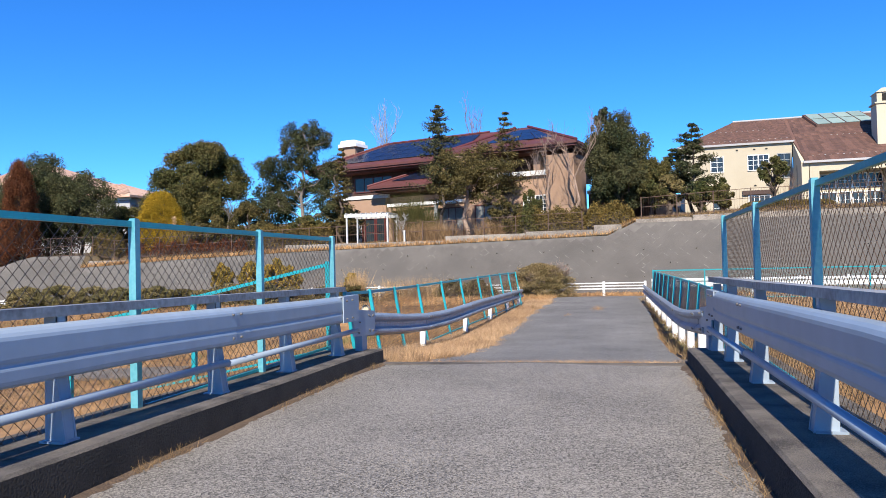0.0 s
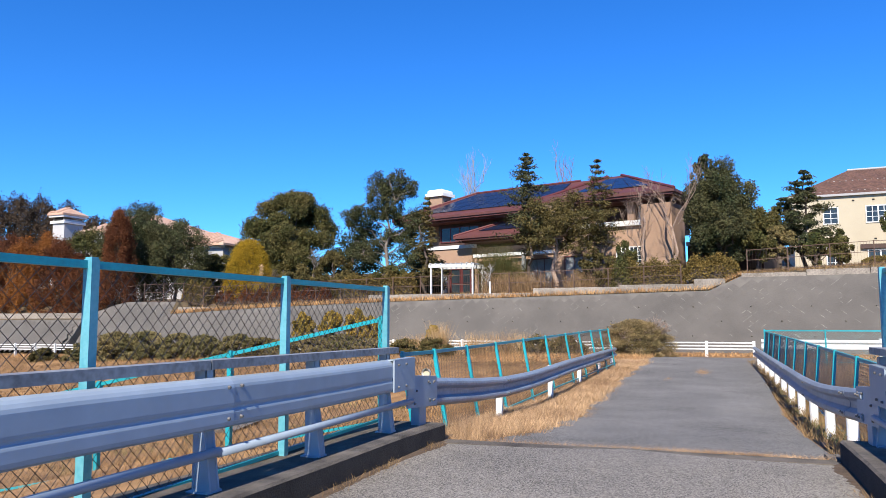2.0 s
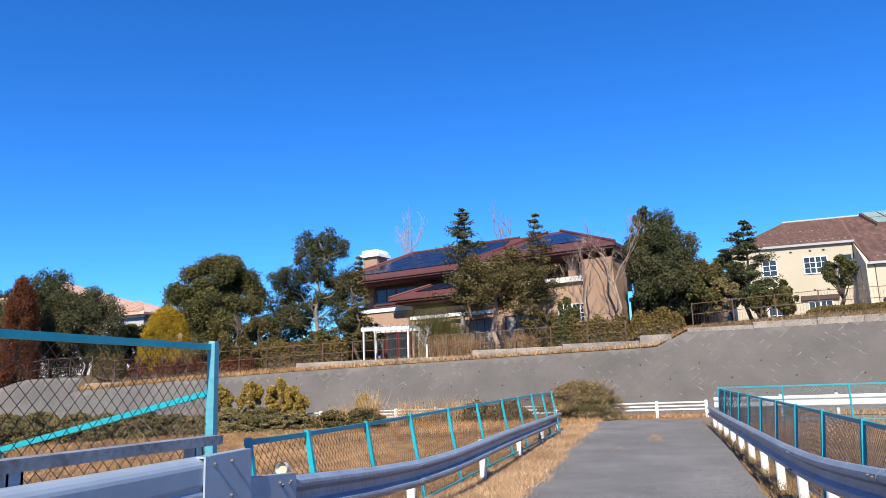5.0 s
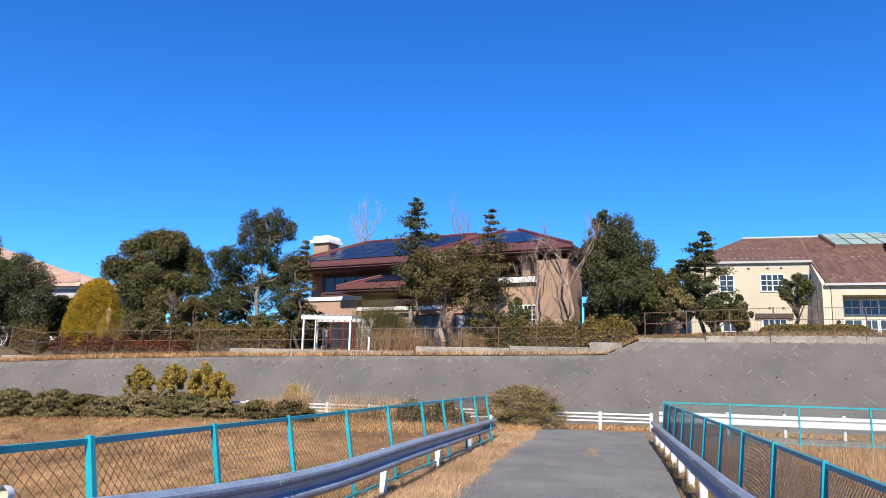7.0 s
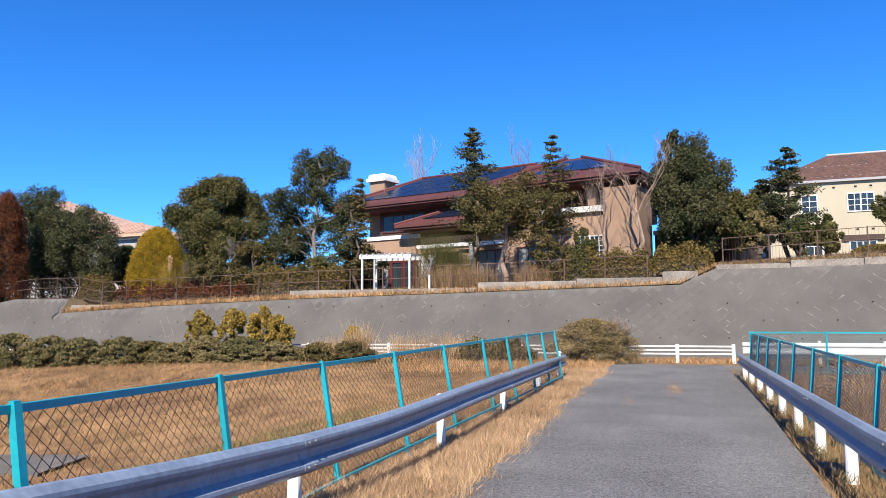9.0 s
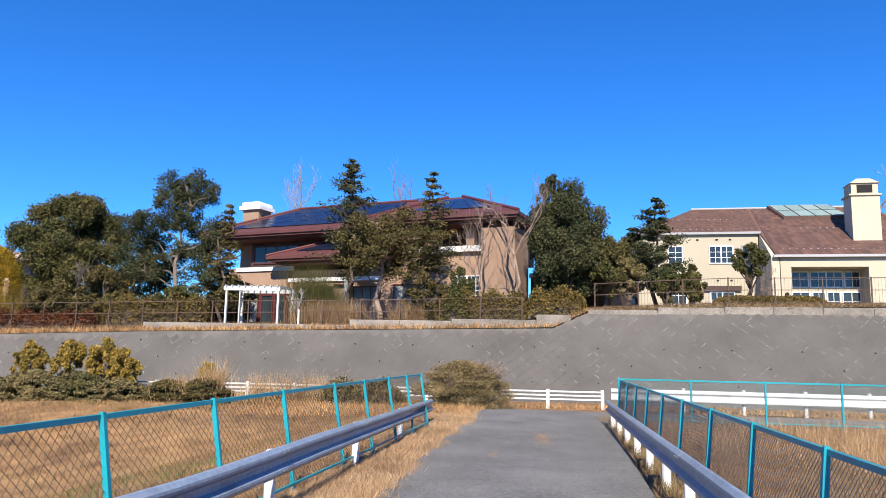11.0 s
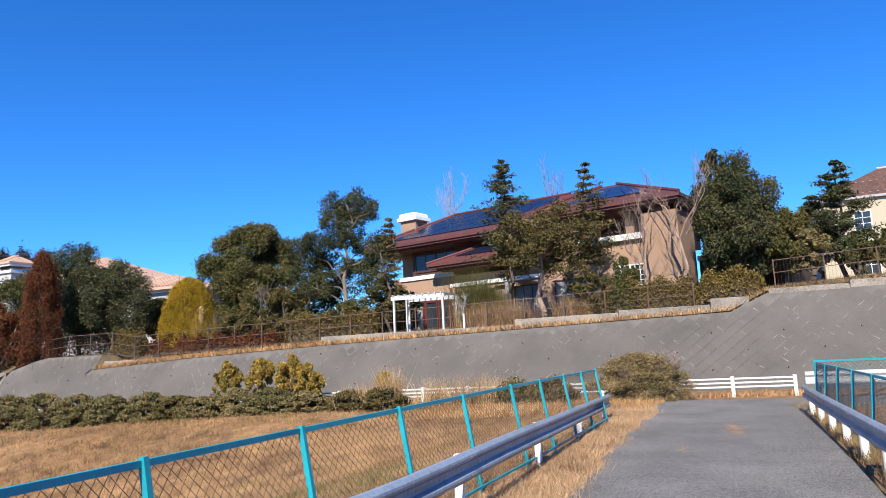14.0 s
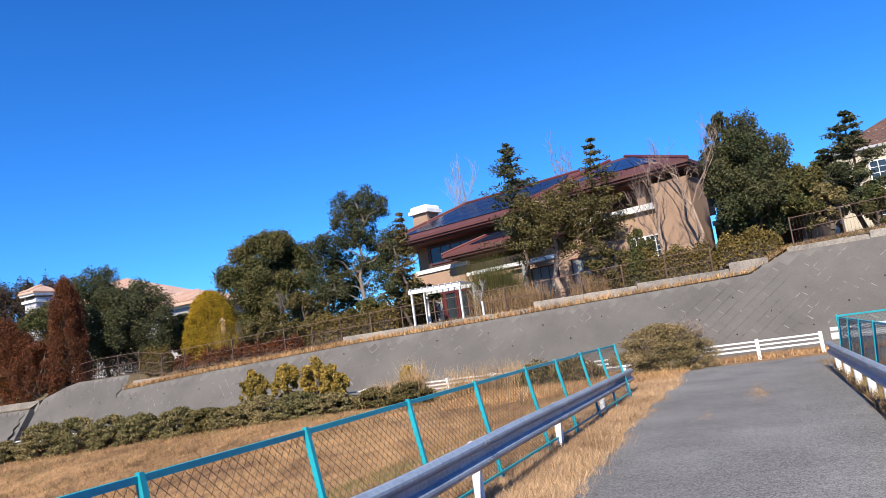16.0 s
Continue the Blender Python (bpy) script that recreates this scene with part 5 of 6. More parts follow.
# garden above the wall
leafy(-37.1, 17.2, 12.2, 11.0, L_GREEN, "large dense rounded evergreen tree behind the wall", n=26000, k=62, crown_from=0.02, seed=11, size=0.21, trunk=0.25, shape="dome")
leafy(-42.0, 17.5, 9.6, 6.0, L_GREEN, "evergreen shoulder tree beside the golden conifer", n=3600, k=40, crown_from=0.05, seed=13, size=0.16, shape="dome")
leafy(-35.6, 9.5, 6.6, 3.2, L_DARK, "dark evergreen tree beside the golden conifer", n=3000, k=34, crown_from=0.1, seed=12)
pad_tree(-19.58, 5.5, 10.71, ((-19.78, 10.34, 0.8), (-20.68, 9.89, 0.56), (-18.78, 9.98, 0.66), (-17.38, 9.8, 0.3), (-20.38, 9.34, 0.56), (-18.98, 9.16, 0.71), (-21.78, 8.24, 0.71), (-20.78, 8.43, 0.66), (-19.88, 8.34, 0.71), (-22.28, 7.6, 0.61), (-18.28, 7.88, 0.75), (-17.28, 7.24, 0.47), (-21.28, 7.15, 0.75), (-18.98, 7.06, 0.75), (-21.98, 6.33, 0.66), (-20.38, 6.14, 0.66), (-18.08, 6.24, 0.75), (-21.28, 5.41, 0.75), (-18.48, 5.32, 0.75), (-17.18, 5.23, 0.56)), L_DARK, "tall open-crowned dark pine with pale limbs", n=30000, size=0.10, seed=21, trunk=0.15, bark=GREY_BARK)
leafy(-23.4, 7.4, 7.01, 3.92, L_DARK, "dark evergreen beside the tall pine", n=2600, k=40, crown_from=0.05, seed=22)
leafy(-17.6, 7.0, 4.89, 2.09, L_DARK, "dark low evergreen by the house corner", n=1800, k=26, crown_from=0.02, seed=27, name="shrub")
leafy(-18.3, 8.6, 5.53, 3.22, L_DARK, "dark evergreen shrub beyond the pine", n=2600, k=26, crown_from=0.02, seed=26, name="shrub")
leafy(-23.6, 5, 5.55, 2.98, L_OLIVE, "olive green round garden shrub", n=3400, k=22, crown_from=0.05, seed=23, name="shrub")
leafy(-26.2, 4.6, 4.8, 3.15, L_OLIVE, "brownish low garden shrub", n=2600, k=20, crown_from=0.05, seed=24, name="shrub")
leafy(-19.0, 4.7, 4.6, 2.27, L_GREEN, "green garden shrub under the pine", n=2000, k=18, crown_from=0.05, seed=25, name="shrub")
bare(-25.2, 4.4, 6.97, 3.34, "grey leafless shrub in front of evergreens", 31, GREY_BARK, trunk=0.08, fork_at=0.25)
bare(-28.6, 4.6, 4.96, 1.47, "small grey leafless sapling", 32, GREY_BARK, trunk=0.04, fork_at=0.3)
spire(-16.3, 5.0, 8.87, 2.28, L_OLIVE, "slim sparse brownish conifer beside the brick house", 41, 12, per=120)
spire(-9.3, 5.0, 11.27, 3.29, L_DARK, "tall dark conifer in front of the brick house", 42, 13, per=150, crown_from=0.42)
pad_tree(-7.4, 4.5, 8.2, ((-7.7, 7.92, 0.78), (-6.4, 7.73, 0.78), (-8.7, 7.16, 0.73), (-5.4, 7.06, 0.68), (-7.2, 7.06, 0.83), (-6.3, 6.59, 0.73), (-9.2, 6.31, 0.58), (-8.1, 6.21, 0.73), (-5.3, 6.12, 0.58), (-6.9, 5.74, 0.58), (-8.8, 5.46, 0.49), (-5.6, 5.36, 0.49)), L_OLIVE, "broad brown-green evergreen with a pale trunk", n=17000, size=0.105, seed=43, trunk=0.17)
leafy(-5.0, 4.6, 5.01, 2.55, L_OLIVE, "sparse brownish shrub in front of the house", n=900, k=22, crown_from=0.1, seed=44, name="shrub")
spire(-4.85, 5.2, 10.64, 2.75, L_OLIVE, "sparse conifer with an open top", 45, 10, per=130, crown_from=0.35)
bare(-0.6, 5.3, 11.4, 4.6, "leafless tree with upswept pale branches", 51, BARE, trunk=0.12, fork_at=0.33, forks=3)
bare(-2.3, 5.4, 10.2, 3.2, "leafless tree beside the balcony", 52, BARE, trunk=0.10, fork_at=0.30, forks=3)
leafy(2.05, 6.0, 10.21, 3.89, L_DARK, "large dense dark evergreen tree", n=11500, k=70, crown_from=0.08, seed=61, size=0.16, trunk=0.2)
leafy(1.2, 6.6, 10.86, 1.69, L_DARK, "sparse dark top of a tall evergreen", n=900, k=16, crown_from=0.6, seed=62, trunk=0.12)
leafy(3.9, 5.6, 7.41, 2.6, L_GREEN, "green evergreen tree with glossy leaves", n=3600, k=26, crown_from=0.15, seed=63)
leafy(4.9, 5.2, 6.25, 2.1, L_BUSH, "yellow-green young tree tied to stakes", n=1900, k=20, crown_from=0.3, seed=64)
spire(6.45, 5.8, 9.26, 3.0, L_DARK, "tiered garden pine with cloud-pruned pads", 65, 9, per=330, crown_from=0.25, gap=0.75)
spire(5.4, 7.0, 7.99, 2.6, L_DARK, "smaller tiered garden pine", 66, 8, per=260, crown_from=0.3, gap=0.75)
leafy(8.0, 5.4, 5.96, 1.4, L_GREEN, "bushy evergreen tied to stakes", n=2300, k=20, crown_from=0.15, seed=67)
leafy(6.8, 5.0, 5.76, 1.4, L_GREEN, "bushy evergreen under the garden pine", n=1900, k=20, crown_from=0.1, seed=68)
leafy(11.2, 8.0, 7.32, 1.9, L_GREEN, "small round-headed tree before the cream house", n=800, k=16, crown_from=0.4, seed=69)
bare(12.4, 9, 7.02, 1.6, "reddish leafless shrub by the cream wall", 70, BARE, trunk=0.04, fork_at=0.25)
leafy(22.5, 6, 5.47, 2.2, L_YELLOW, "yellow-green clipped shrub by the fence", n=2200, k=18, crown_from=0.0, seed=71, name="shrub")
bare(19.0, 6, 5.47, 2.2, "small leafless shrub by the cream house", 72, BARE, trunk=0.04, fork_at=0.25)
bare(24.5, 24, 18.96, 11.0, "tall leafless tree behind the white chimney", 73, BARE, trunk=0.25, fork_at=0.33)
bare(-19.0, 20, 14.59, 4.0, "white-barked leafless tree behind the roof", 74, BIRCH, trunk=0.12, fork_at=0.36, forks=3)
bare(-11.2, 20, 13.2, 4.6, "leafless reddish tree behind the roof", 75, BARE, trunk=0.14, fork_at=0.36, forks=3)
hedge(-4.2, 0.2, 3.75, 4.35, L_HEDGE, "red-brown clipped hedge on the coping", n=5200, seed=81)
hedge(0.2, 3.0, 3.9, 4.53, L_HEDGE, "red-brown clipped hedge at the wall's bend", n=3800, seed=82)
hedge(-3.9, -2.6, 3.7, 4.64, L_GREEN, "rounded green shrub in the hedge", n=2200, seed=83, depth=1.2)
hedge(9.1, 14.2, 6.2, 4.5, L_HEDGE, "smooth dark rounded hedge before the cream house", n=6500, seed=84, size=0.08, rough=0.03, depth=1.4)
hedge(-22.6, -16.5, 3.9, 3.89, L_HEDGE, "olive brown hedge along the wall top", n=6200, seed=85, depth=1.1)
hedge(-36.5, -33.6, 3.8, 3.66, L_HEDGE, "yellowish clipped hedge by the garden fence", n=2600, seed=86)
hedge(-33.0, -23, 3.6, 3.02, L_RUST, "low dark reddish shrubs along the garden fence", n=7200, seed=87, depth=0.7, rough=0.25)
reeds(-11.5, 5.2, 5.8, 1.3, "wispy green broom shrub before the porch", 91, 2600, material=L_GREEN, name="shrub", group="broom shrubs")
reeds(-10.1, 5.2, 5.0, 0.6, "wispy green broom shrub by the pillar", 92, 1100, material=L_GREEN, name="shrub", group="broom shrubs")
leafy(-3.2, 4.4, 5.7, 1.28, L_GREEN, "narrow green shrub before the brick wall", n=1300, k=16, crown_from=0.05, seed=93, name="shrub", size=0.12)
for i, u in enumerate((-11.2, -10.3, -9.4, -8.6, -6.0, -5.2)):
    reeds(u, 4.2, 3.95, 1.3, "dry brown reeds along the garden fence", 101 + i, 700, material=L_WEED)
reeds(-29.3, 4.0, 4.6, 1.0, "yellow-green pampas clump with pale plumes", 110, 500, plume=True, material=L_YELLOW)
bare(-11.6, 4.1, 5.04, 1.73, "leafless climber on the pergola end", 94, BIRCH, trunk=0.05, fork_at=0.3)
# golden conifer, rust hedge and dark trees farther along
leafy(-31.3, 5.0, 6.7, 3.56, L_GOLD, "golden yellow clipped dome-shaped conifer", n=17000, k=420, crown_from=0.06, seed=121, size=0.09, shape="clipped", group="conifers")
for i, (u, v, z, w) in enumerate(((-58, 4.4, 7.32, 2.89), (-55.5, 4.2, 7.07, 2.72), (-53.2, 4.4, 7.28, 2.56), (-51.0, 4.0, 6.82, 2.58), (-49, 4.2, 5.59, 2.6), (-46.8, 3.8, 4.94, 2.44), (-61, 4.2, 7.49, 2.89), (-64, 4.2, 7.32, 2.89), (-67, 4.2, 7.49, 2.89), (-70, 4.2, 7.32, 2.89))):
    leafy(u, v, z + 0.45, w * 1.7, L_ORANGE if i in (1, 2, 7) else L_RUST, "rust-red winter-bronzed screening conifer", n=4600, k=60, crown_from=0.0, seed=130 + i, size=0.13, shape="dome", base=0.9, group="rust conifers", name="conifer")
leafy(-43.5, 3.7, 8.72, 3.3, L_RUST, "tall narrow rust-red conifer spire", n=9000, k=150, crown_from=0.0, seed=145, size=0.12, shape="column", base=2.1, group="rust conifers", name="conifer")
leafy(-46.2, 8.5, 10.1, 6.4, L_DARK, "dark dense evergreen behind the rust hedge", n=9000, k=60, crown_from=0.05, seed=146, size=0.18)
leafy(-42.2, 8.0, 9.0, 5.8, L_DARK, "dark round evergreen behind the fence", n=6500, k=50, crown_from=0.05, seed=147, size=0.17)
leafy(-53.6, 8.5, 8.44, 4.79, L_GREEN, "dark green tree above the rust hedge", n=5200, k=46, crown_from=0.05, seed=148, size=0.17)
leafy(-41.5, 12.0, 6.3, 4.2, L_GREEN, "sparse green tree before the pale villa", n=4600, k=40, crown_from=0.25, seed=149, size=0.2)
for i in range(17):
    u = -188 + 3.4 * i
    leafy(u, 68 + (i % 3) * 2.5, float(np.interp(u, [-188, -163, -148, -141, -133], [31.5, 29.5, 26.5, 23.6, 22.6])) + (i * 7 % 3) * 0.9 - 3.0, 9.5, L_BROWN, "distant dark brownish pointed conifer", n=1500, k=60, crown_from=0.05, seed=160 + i, size=0.5, shape="dome", base=4, trunk=0.2, group="distant conifers", name="conifer")


# shrubs on the bank below the wall


def bank_z(u, v):
    p = WALLFRAME @ Vector((u, v, 0))
    return float(land_z(p.x, p.y)) - 0.04


for i, (u, w, z, f) in enumerate(((-32.1, 2.6, 0.40, L_BUSH), (-29.6, 3.0, 0.42, L_BUSH), (-27.2, 2.4, 0.33, L_BUSH), (-25.3, 2.2, 0.25, L_BUSH), (-22.9, 2.2, 0.30, L_BUSH), (-21.2, 2.0, 0.12, L_OLIVE), (-19.9, 1.6, 0.05, L_BUSH), (-18.2, 2.3, 0.35, L_BUSH), (-16.2, 2.3, 0.30, L_BUSH), (-14.6, 1.9, 0.1, L_BUSH), (-12.4, 1.6, 0.1, L_OLIVE), (-10.9, 1.6, 0.2, L_OLIVE), (-35.0, 1.5, -0.25, L_BUSH), (-38.2, 0.9, -0.55, L_OLIVE))):
    leafy(u, -5.6, z + 0.16, w * 1.3, f, "low rounded olive-brown evergreen bush on the grassy bank", n=4200, k=80, crown_from=0.0, seed=200 + i, size=0.115, base=bank_z(u, -6.2), name="bush", group="bank bushes", trunk=0.04, shape="dome", depth=2.0)
for i, (u, z, w) in enumerate(((-19.1, 1.6, 1.6), (-17.2, 1.55, 1.6), (-15.7, 1.75, 1.8), (-14.9, 1.4, 1.5), (-14.6, 1.0, 1.2), (-11.2, 0.9, 1.0))):
    leafy(u, -5.0, z - 0.02, w * 0.8, L_YELLOW, "yellow-green upright shrub on the bank", n=1700, k=24, crown_from=0.3, seed=220 + i, size=0.11, base=bank_z(u, -5.0), name="bush", group="yellow bushes", trunk=0.04, shape="round")
for i, (u, z, w) in enumerate(((-12.0, 0.55, 1.4), (-11.2, 0.75, 1.2), (-8.6, 0.75, 1.4), (-7.4, 0.85, 1.6), (-6.4, 0.7, 1.2), (-4.4, 0.55, 1.2), (-10.6, 1.2, 0.3))):
    reeds(u, -5.6, z - 0.15, w, "dry straw-coloured reeds on the bank", 240 + i, 620, base=bank_z(u, -5.6), material=L_WEED if i % 2 else L_REED)
hedge(-6.6, -3.4, -5.4, 0.25, L_OLIVE, "low olive bush beside the path end", depth=1.6, n=2400, size=0.11, seed=250, base=bank_z(-5, -6), name="bush", rough=0.2)
leafy(-1.3, -5.2, 1.15, 3.9, L_TWIGGY, "wide dense bush with dry twiggy top at the path end", n=9500, k=130, crown_from=0.0, seed=251, size=0.075, base=bank_z(-1.6, -5.2) - 0.1, name="bush", group="bank bushes", trunk=0.05, depth=2.2, shape="dome")
bare(-0.7, -5.2, 1.5, 2.2, "dry twigs above the wide bush", 252, BARE, base=bank_z(-1.6, -5.1), trunk=0.02, fork_at=0.34, forks=4)
bare(-1.5, -5.2, 1.4, 2.2, "dry twigs above the wide bush", 253, BARE, base=bank_z(-1.6, -5.1), trunk=0.02, fork_at=0.34, forks=4)

# ---- dry grass ----


def grass(name, x, y, h, material, label, w=0.006, lean=0.45, lift=0.0):
    z = land_z(x, y) - 0.01 + lift
    me = quads(name, blades(x, y, z, h, w, lean), material)
    single(name, me, material, label, "grass", kind="stuff")


def edge_noise(y, k=0.16):
    return k * (np.sin(y * 2.1) + 0.6 * np.sin(y * 5.3 + 1) + 0.5 * np.sin(y * 11.7))


gr = np.random.default_rng(5)
n = 56000
y = gr.uniform(10.9, 34.2, n)
t = gr.uniform(0, 1, n) ** 0.85
left = np.array([path_l(q) for q in y]) + edge_noise(y, 0.10) + 0.06
x = left - t * (1.35 + 0.1 * np.sin(y))
grass("verge_grass", x, y, 0.12, VERGE, "matted dry straw grass along the path edge", 0.0045, 0.9, 0.03)
c = gr.uniform(11, 33.5, 240)
i = gr.integers(0, 240, 22000)
y = c[i] + gr.normal(size=22000) * 0.09
x = np.array([path_l(q) for q in c])[i] - (gr.uniform(-0.12, 1.2, 240))[i] + gr.normal(size=22000) * 0.09
grass("verge_tuft", x, y, 0.15, VERGE, "pale straw tufts along the path edge", 0.0045, 0.7, 0.02)
c = gr.uniform(0, 1, (900, 2))
i = gr.integers(0, 900, 36000)
x, y = -3.0 - 32 * c[i, 0] + gr.normal(size=36000) * 0.16, 12 + 25 * c[i, 1] + gr.normal(size=36000) * 0.16
grass("field_tuft", x, y, 0.15, WEED, "darker tufts of dry grass in the field", 0.007, 0.8)
c = gr.uniform(0, 1, (60, 2))
i = gr.integers(0, 60, 3600)
x, y = -4.0 - 26 * c[i, 0] + gr.normal(size=3600) * 0.35, 14 + 22 * c[i, 1] + gr.normal(size=3600) * 0.3
grass("green_grass", x, y, 0.13, GREENGRASS, "faint green weeds in the dry field", 0.007, 0.7)
n = 2400
y = gr.uniform(11.0, 13.0, n)
x = -1.75 + gr.normal(size=n) * 0.22
grass("tall_grass", x, y, 0.22, VERGE, "tall straw grass at the end of the kerb", 0.0022, 0.6, 0.02)
n = 90000
x, y = -2.3 - 22 * gr.uniform(0, 1, n) ** 1.3, gr.uniform(9, 38, n)
grass("bank_grass", x, y, 0.11, FIELD, "short dry tan grass on the bank", 0.004, 0.9)
n = 60000
x, y = gr.uniform(-48, -12, n), gr.uniform(20, 39, n)
grass("bank_grass", x, y, 0.16, FIELD, "short dry tan grass on the bank", 0.008, 0.9)
n = 2600
c = gr.uniform(0, 1, 26)
cx, cy = -3.5 - 7 * c, 16 + 8 * gr.uniform(0, 1, 26)
i = gr.integers(0, 26, n)
grass("green_grass", cx[i] + gr.normal(size=n) * 0.3, cy[i] + gr.normal(size=n) * 0.25, 0.14, GREENGRASS, "scattered green weeds in the dry grass", 0.008, 0.6)
n = 52000
x, y = 2.8 + 13 * gr.uniform(0, 1, n) ** 1.2, gr.uniform(9, 33.5, n)
grass("weed", x, y, 0.24, WEED, "tangled brown weeds beyond the path fence", 0.004, 0.9)
n = 9000
x, y = gr.uniform(3.6, 20, n), gr.uniform(26, 32.3, n)
grass("tall_grass", x, y, 0.42, VERGE, "tall yellow dry grass beside the road fence", 0.005, 0.5)
n = 5200
y = gr.uniform(11.1, 33, n)
x = np.array([path_r(q) for q in y]) + 0.05 + 0.5 * gr.uniform(0, 1, n) ** 1.4 + edge_noise(y, 0.05)
k = gr.uniform(0, 1, n) < 0.62
grass("verge_grass", x[k], y[k], 0.13, WEED, "thin brown weeds under the guardrail", 0.005, 0.8, 0.05)
grass("green_grass", x[~k] + 0.1, y[~k], 0.10, GREENGRASS, "thin green weeds under the guardrail", 0.005, 0.8, 0.05)


def on_wallframe(u, v):
    return WALLFRAME.spread(u, v)


n = 9000
x, y = on_wallframe(gr.uniform(-45, 40, n), gr.uniform(-4.85, -3.3, n))
grass("roadside_grass", x, y, 0.20, GRASS, "orange dry grass along the white fence", 0.012, 0.7, 0.05)
n = 7000
x, y = on_wallframe(gr.uniform(-8, -0.4, n), gr.uniform(-9.2, -4.9, n))
grass("roadside_grass", x, y, 0.20, GRASS, "dry straw grass round the end of the path", 0.010, 0.8, 0.05)
# orange grass on the ledge behind the wall top
n = 7000
u = gr.uniform(-35.4, 3.1, n)
v = np.array([LEAN * (wall_top(q) + 0.45) for q in u]) + gr.uniform(0.05, 0.5, n)
z = np.array([wall_top(q) for q in u])
x, y = on_wallframe(u, v)
single("ledge_grass", quads("ledge_grass", blades(x, y, z, 0.30, 0.018, 0.6), GRASS), GRASS, "orange dry grass on the ledge of the wall", "grass", kind="stuff")
n = 16000
u, v = gr.uniform(-36, 20, n), gr.uniform(3.0, 6.5, n)
z = np.array([garden_z(a, c) for a, c in zip(u, v)])
x, y = on_wallframe(u, v)
single("garden_litter", quads("garden_litter", blades(x, y, z, 0.2, 0.014, 1.2), WEED), WEED, "dry leaf litter and weeds in the gardens", "grass", kind="stuff")
# weeds in the seams of the bridge
for xs, seed, cnt in ((kerb_l, 1, 800), (kerb_r, 2, 900)):
    g = np.random.default_rng(seed)
    c = np.concatenate([g.uniform(0, 10.8, 14), [5.6, 7.5, 9.2]])
    i = g.integers(0, len(c), cnt)
    y = c[i] + g.normal(size=cnt) * 0.13
    s = 1 if seed == 1 else -1
    x = np.array([xs(q) for q in y]) + s * np.abs(g.normal(size=cnt)) * 0.06
    z = np.array([way_z(q) for q in y])
    single("seam_grass", quads("seam_grass", blades(x, y, z, 0.07, 0.002, 1.1), WEED), WEED, "small dry weeds in the seam of the kerb", "grass", kind="stuff")
g = np.random.default_rng(9)
n = 3600
x = g.uniform(-1.6, 2.25, n)
x = np.where(g.uniform(0, 1, n) < 0.35, 1.2 + g.normal(size=n) * 0.5, x)
single("seam_grass", quads("seam_grass", blades(x, JOINT_Y + 0.02 + g.normal(size=n) * 0.03, np.full(n, -0.09), 0.05, 0.002, 1.3), VERGE), VERGE, "dry grass growing in the expansion joint", "grass", kind="stuff")
for cx, cy, r, cnt in ((1.1, 27.0, 0.09, 260), (0.2, 24.0, 0.04, 30)):
    x, y = cx + g.normal(size=cnt) * r, cy + g.normal(size=cnt) * r * 8
    z = np.array([way_z(q) + 0.01 for q in y])
    single("crack_grass", quads("crack_grass", blades(x, y, z, 0.06, 0.004, 1.5), GRASS), GRASS, "straw grass in a crack of the path", "grass", kind="stuff")

# concrete channel in the dip beside the path
b = Build()
cl = [(-34, 21.5), (-24, 22.0), (-18, 22.6), (-14.5, 23.0), (-12.6, 23.2)]
p = []
for cx, cy in cl:
    for d in (-0.8, 0.8):
        p.append((cx, cy + d, float(land_z(cx, cy + d)) + 0.07))
low = [(a, c, d - 0.3) for a, c, d in p]
k = len(p)
b.add(p + low, [(i, i + 2, i + 3, i + 1) for i in range(0, k - 2, 2)] + [(i, k + i, k + i + 2, i + 2) for i in range(0, k - 2, 2)])
single("drainage_channel", b, JOINT, "grey concrete drainage strip in the grassy dip", "channel", kind="structure")
# ---- blocks of the retaining wall ----
SLOPE = math.hypot(1, LEAN)


def block_mesh(size=0.4232, proud=0.002):
    """A square block set on its corner, with chamfered edges, in the plane of (u, s)."""
    b = Build()
    o, i = size / math.sqrt(2), (size - 0.007) / math.sqrt(2)
    ring = ((1, 0), (0, 1), (-1, 0), (0, -1))
    b.add([(c * o, s * o, 0.0) for c, s in ring] + [(c * i, s * i, proud) for c, s in ring], [(4, 5, 6, 7)] + [(j, (j + 1) % 4, 4 + (j + 1) % 4, 4 + j) for j in range(4)])
    return b


BL = block_mesh()
BLOCK_ME = BL.mesh("block", BLOCK)
STEP = 0.424 / math.sqrt(2) * 2
TILT = Matrix((((1, 0, 0, 0)), (0, LEAN / SLOPE, -1 / SLOPE, 0), (0, 1 / SLOPE, LEAN / SLOPE, 0), (0, 0, 0, 1)))
rest = Build()
count = 0
br = np.random.default_rng(3)
spots = []
for r in range(0, 24):
    s = 0.25 + (r - 2) * STEP / 2
    for c in range(-100, 66):
        u = c * STEP + (STEP / 2 if r % 2 else 0)
        zt = min(wall_top(u - 0.3), wall_top(u + 0.3))
        if s + 0.3 > (zt + 0.45) * SLOPE:
            continue
        if -44.5 < u < -43.1:
            continue
        spots.append((u, s))
spots.sort(key=lambda q: abs(q[0] - 3.4))
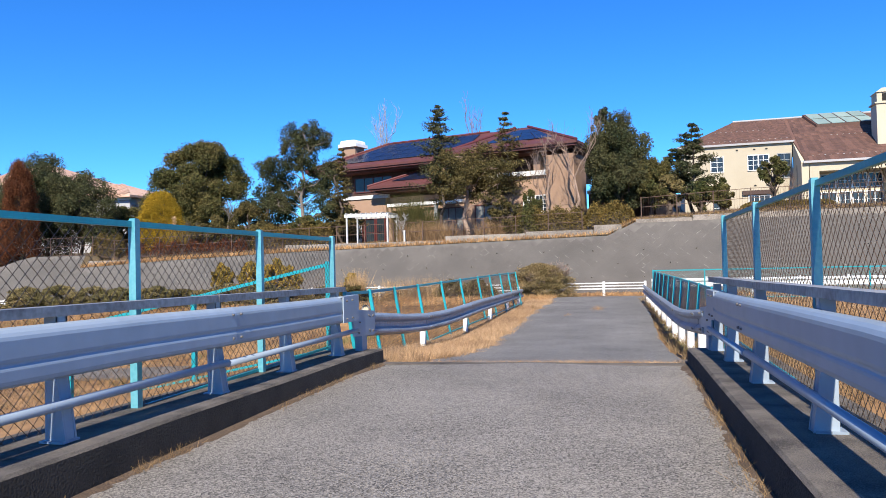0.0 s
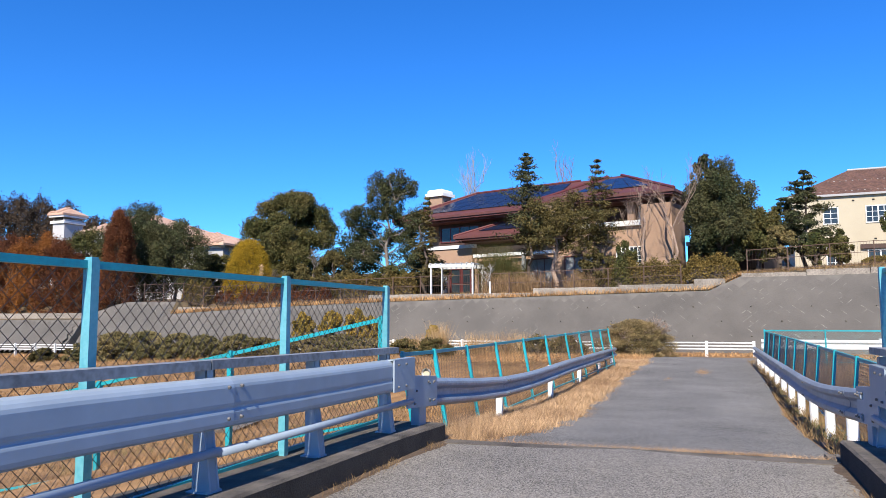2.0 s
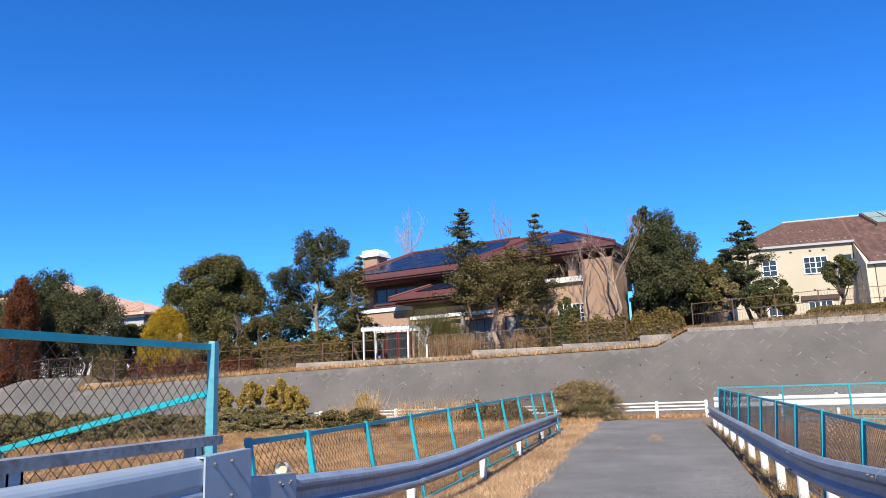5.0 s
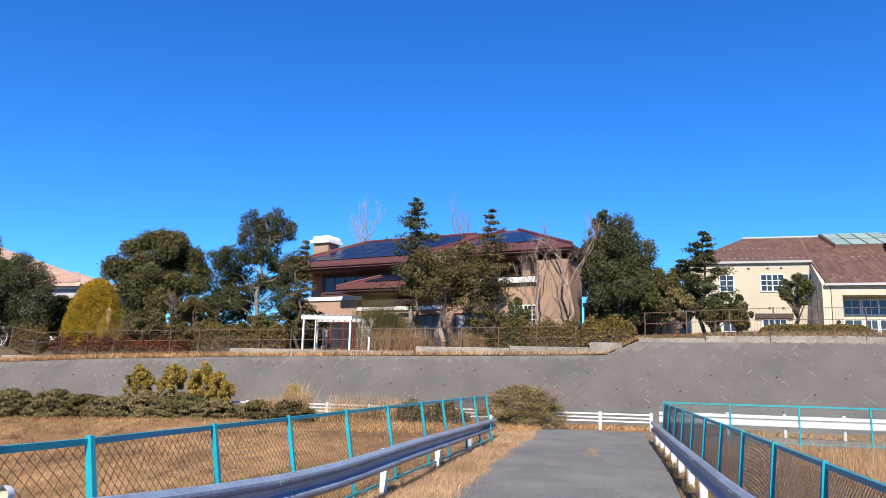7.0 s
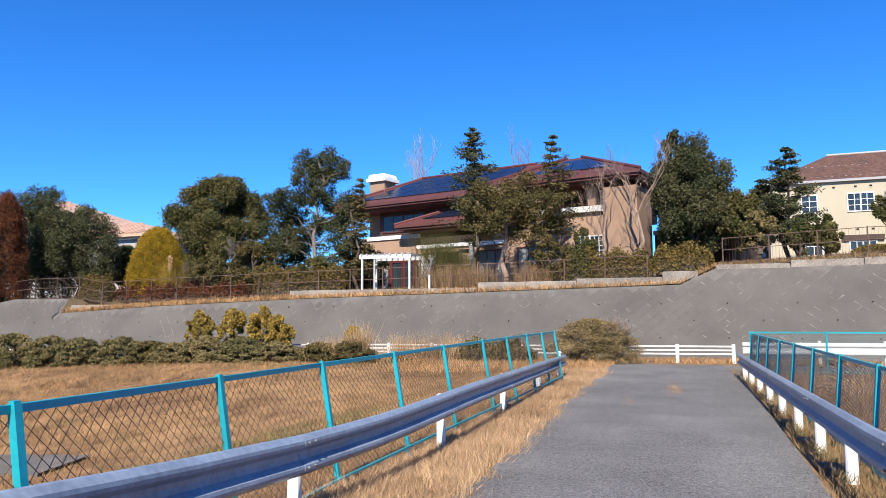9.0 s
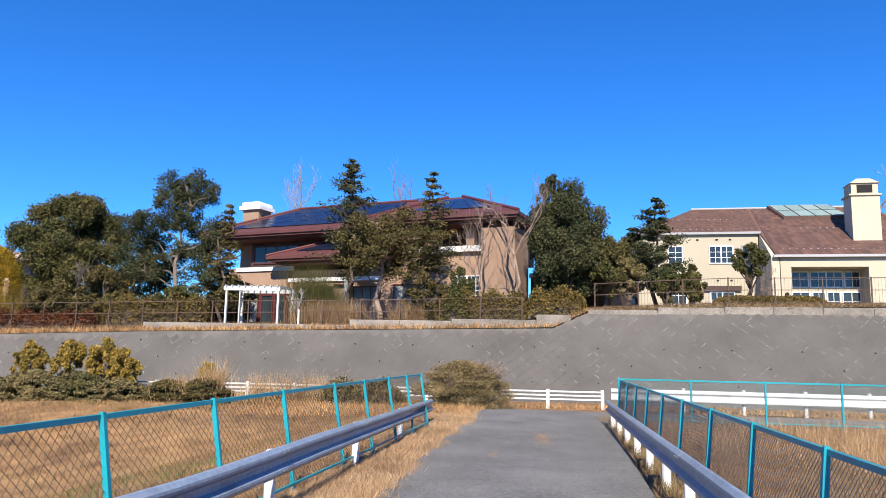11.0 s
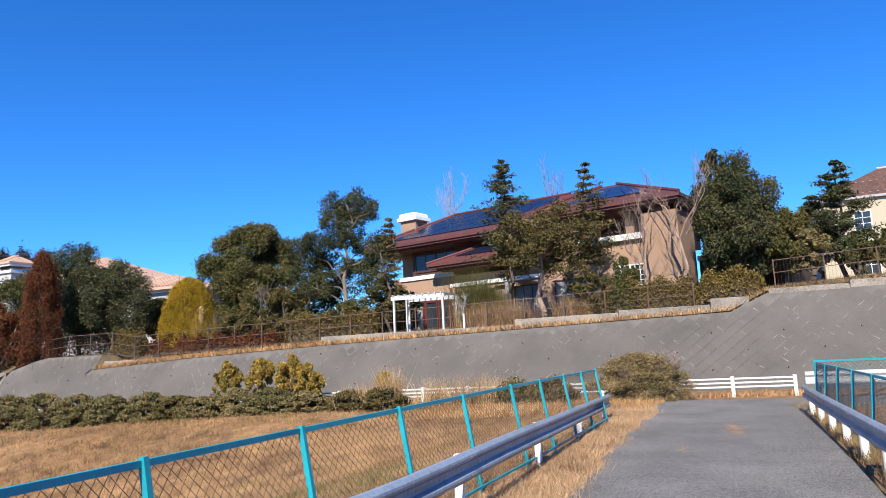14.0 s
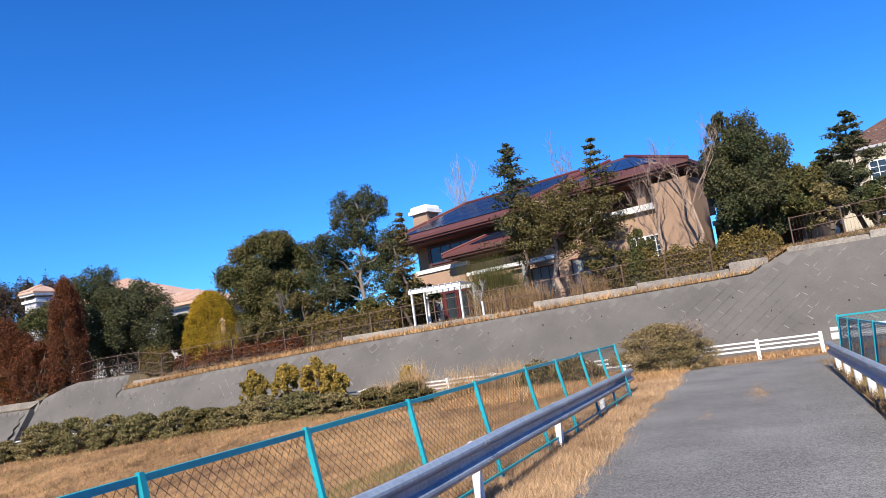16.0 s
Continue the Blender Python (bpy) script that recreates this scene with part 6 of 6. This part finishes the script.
for k, (u, s) in enumerate(spots):
    z = -0.45 + s / SLOPE
    jig = Matrix.Rotation(br.normal() * 0.0025, 4, "X") @ Matrix.Rotation(br.normal() * 0.0025, 4, "Y")
    m = WALLFRAME.local(u, LEAN * (z + 0.45) - 0.004 - 0.003 * br.uniform(), z) @ TILT @ jig
    if k < 290:
        ob = new("block", BLOCK_ME)
        ob.parent = wall
        ob.matrix_basis = m
    else:
        q = len(rest.v)
        rest.v += [tuple(m @ Vector(w)) for w in BL.v]
        rest.f += [tuple(q + i for i in f) for f in BL.f]
ob = part("block_rest", rest, BLOCK, wall)
tagged(ob, kind="stuff")
for r in range(3):
    for c in range(-22, 16):
        u = 0.7 + 2.8 * c + (1.4 if r % 2 else 0)
        z = 0.30 + 0.745 * r
        if z + 0.4 > wall_top(u):
            continue
        b = Build(WALLFRAME)
        v = LEAN * (z + 0.45)
        b.tube((u, v - 0.05, z), (u, v - 0.02, z), 0.045, n=10)
        w = part("weep_hole", b, CONCRETE, wall)
        b = Build(WALLFRAME)
        b.tube((u, v - 0.054, z), (u, v - 0.051, z), 0.036, n=10)
        part("hole", b, DARK, w)

# pale lime lines along some of the joints
lime = Build()
for k in br.choice(len(spots), 640, replace=False):
    u, s = spots[k]
    if u < -48 or u > 30:
        continue
    z = -0.45 + s / SLOPE
    m = WALLFRAME.local(u, LEAN * (z + 0.45), z) @ TILT
    e = 0.424 / math.sqrt(2)
    ring = [Vector((e, 0, 0.009)), Vector((0, e, 0.009)), Vector((-e, 0, 0.009)), Vector((0, -e, 0.009))]
    for j in br.choice(4, br.integers(1, 3), replace=False):
        a, c = ring[j], ring[(j + 1) % 4]
        d = (c - a).normalized()
        a, c = a + d * 0.1 * br.uniform(), c - d * 0.2 * br.uniform()
        w = Vector((-d.y, d.x, 0)) * br.uniform(0.008, 0.02)
        q = len(lime.v)
        lime.v += [tuple(m @ p) for p in (a - w * 0.3, c - w, c + w, a + w * 0.3)]
        lime.f.append((q, q + 1, q + 2, q + 3))
tagged(part("lime_streak", lime, LIME, wall, "pale lime streaks along the joints"), kind="stuff")
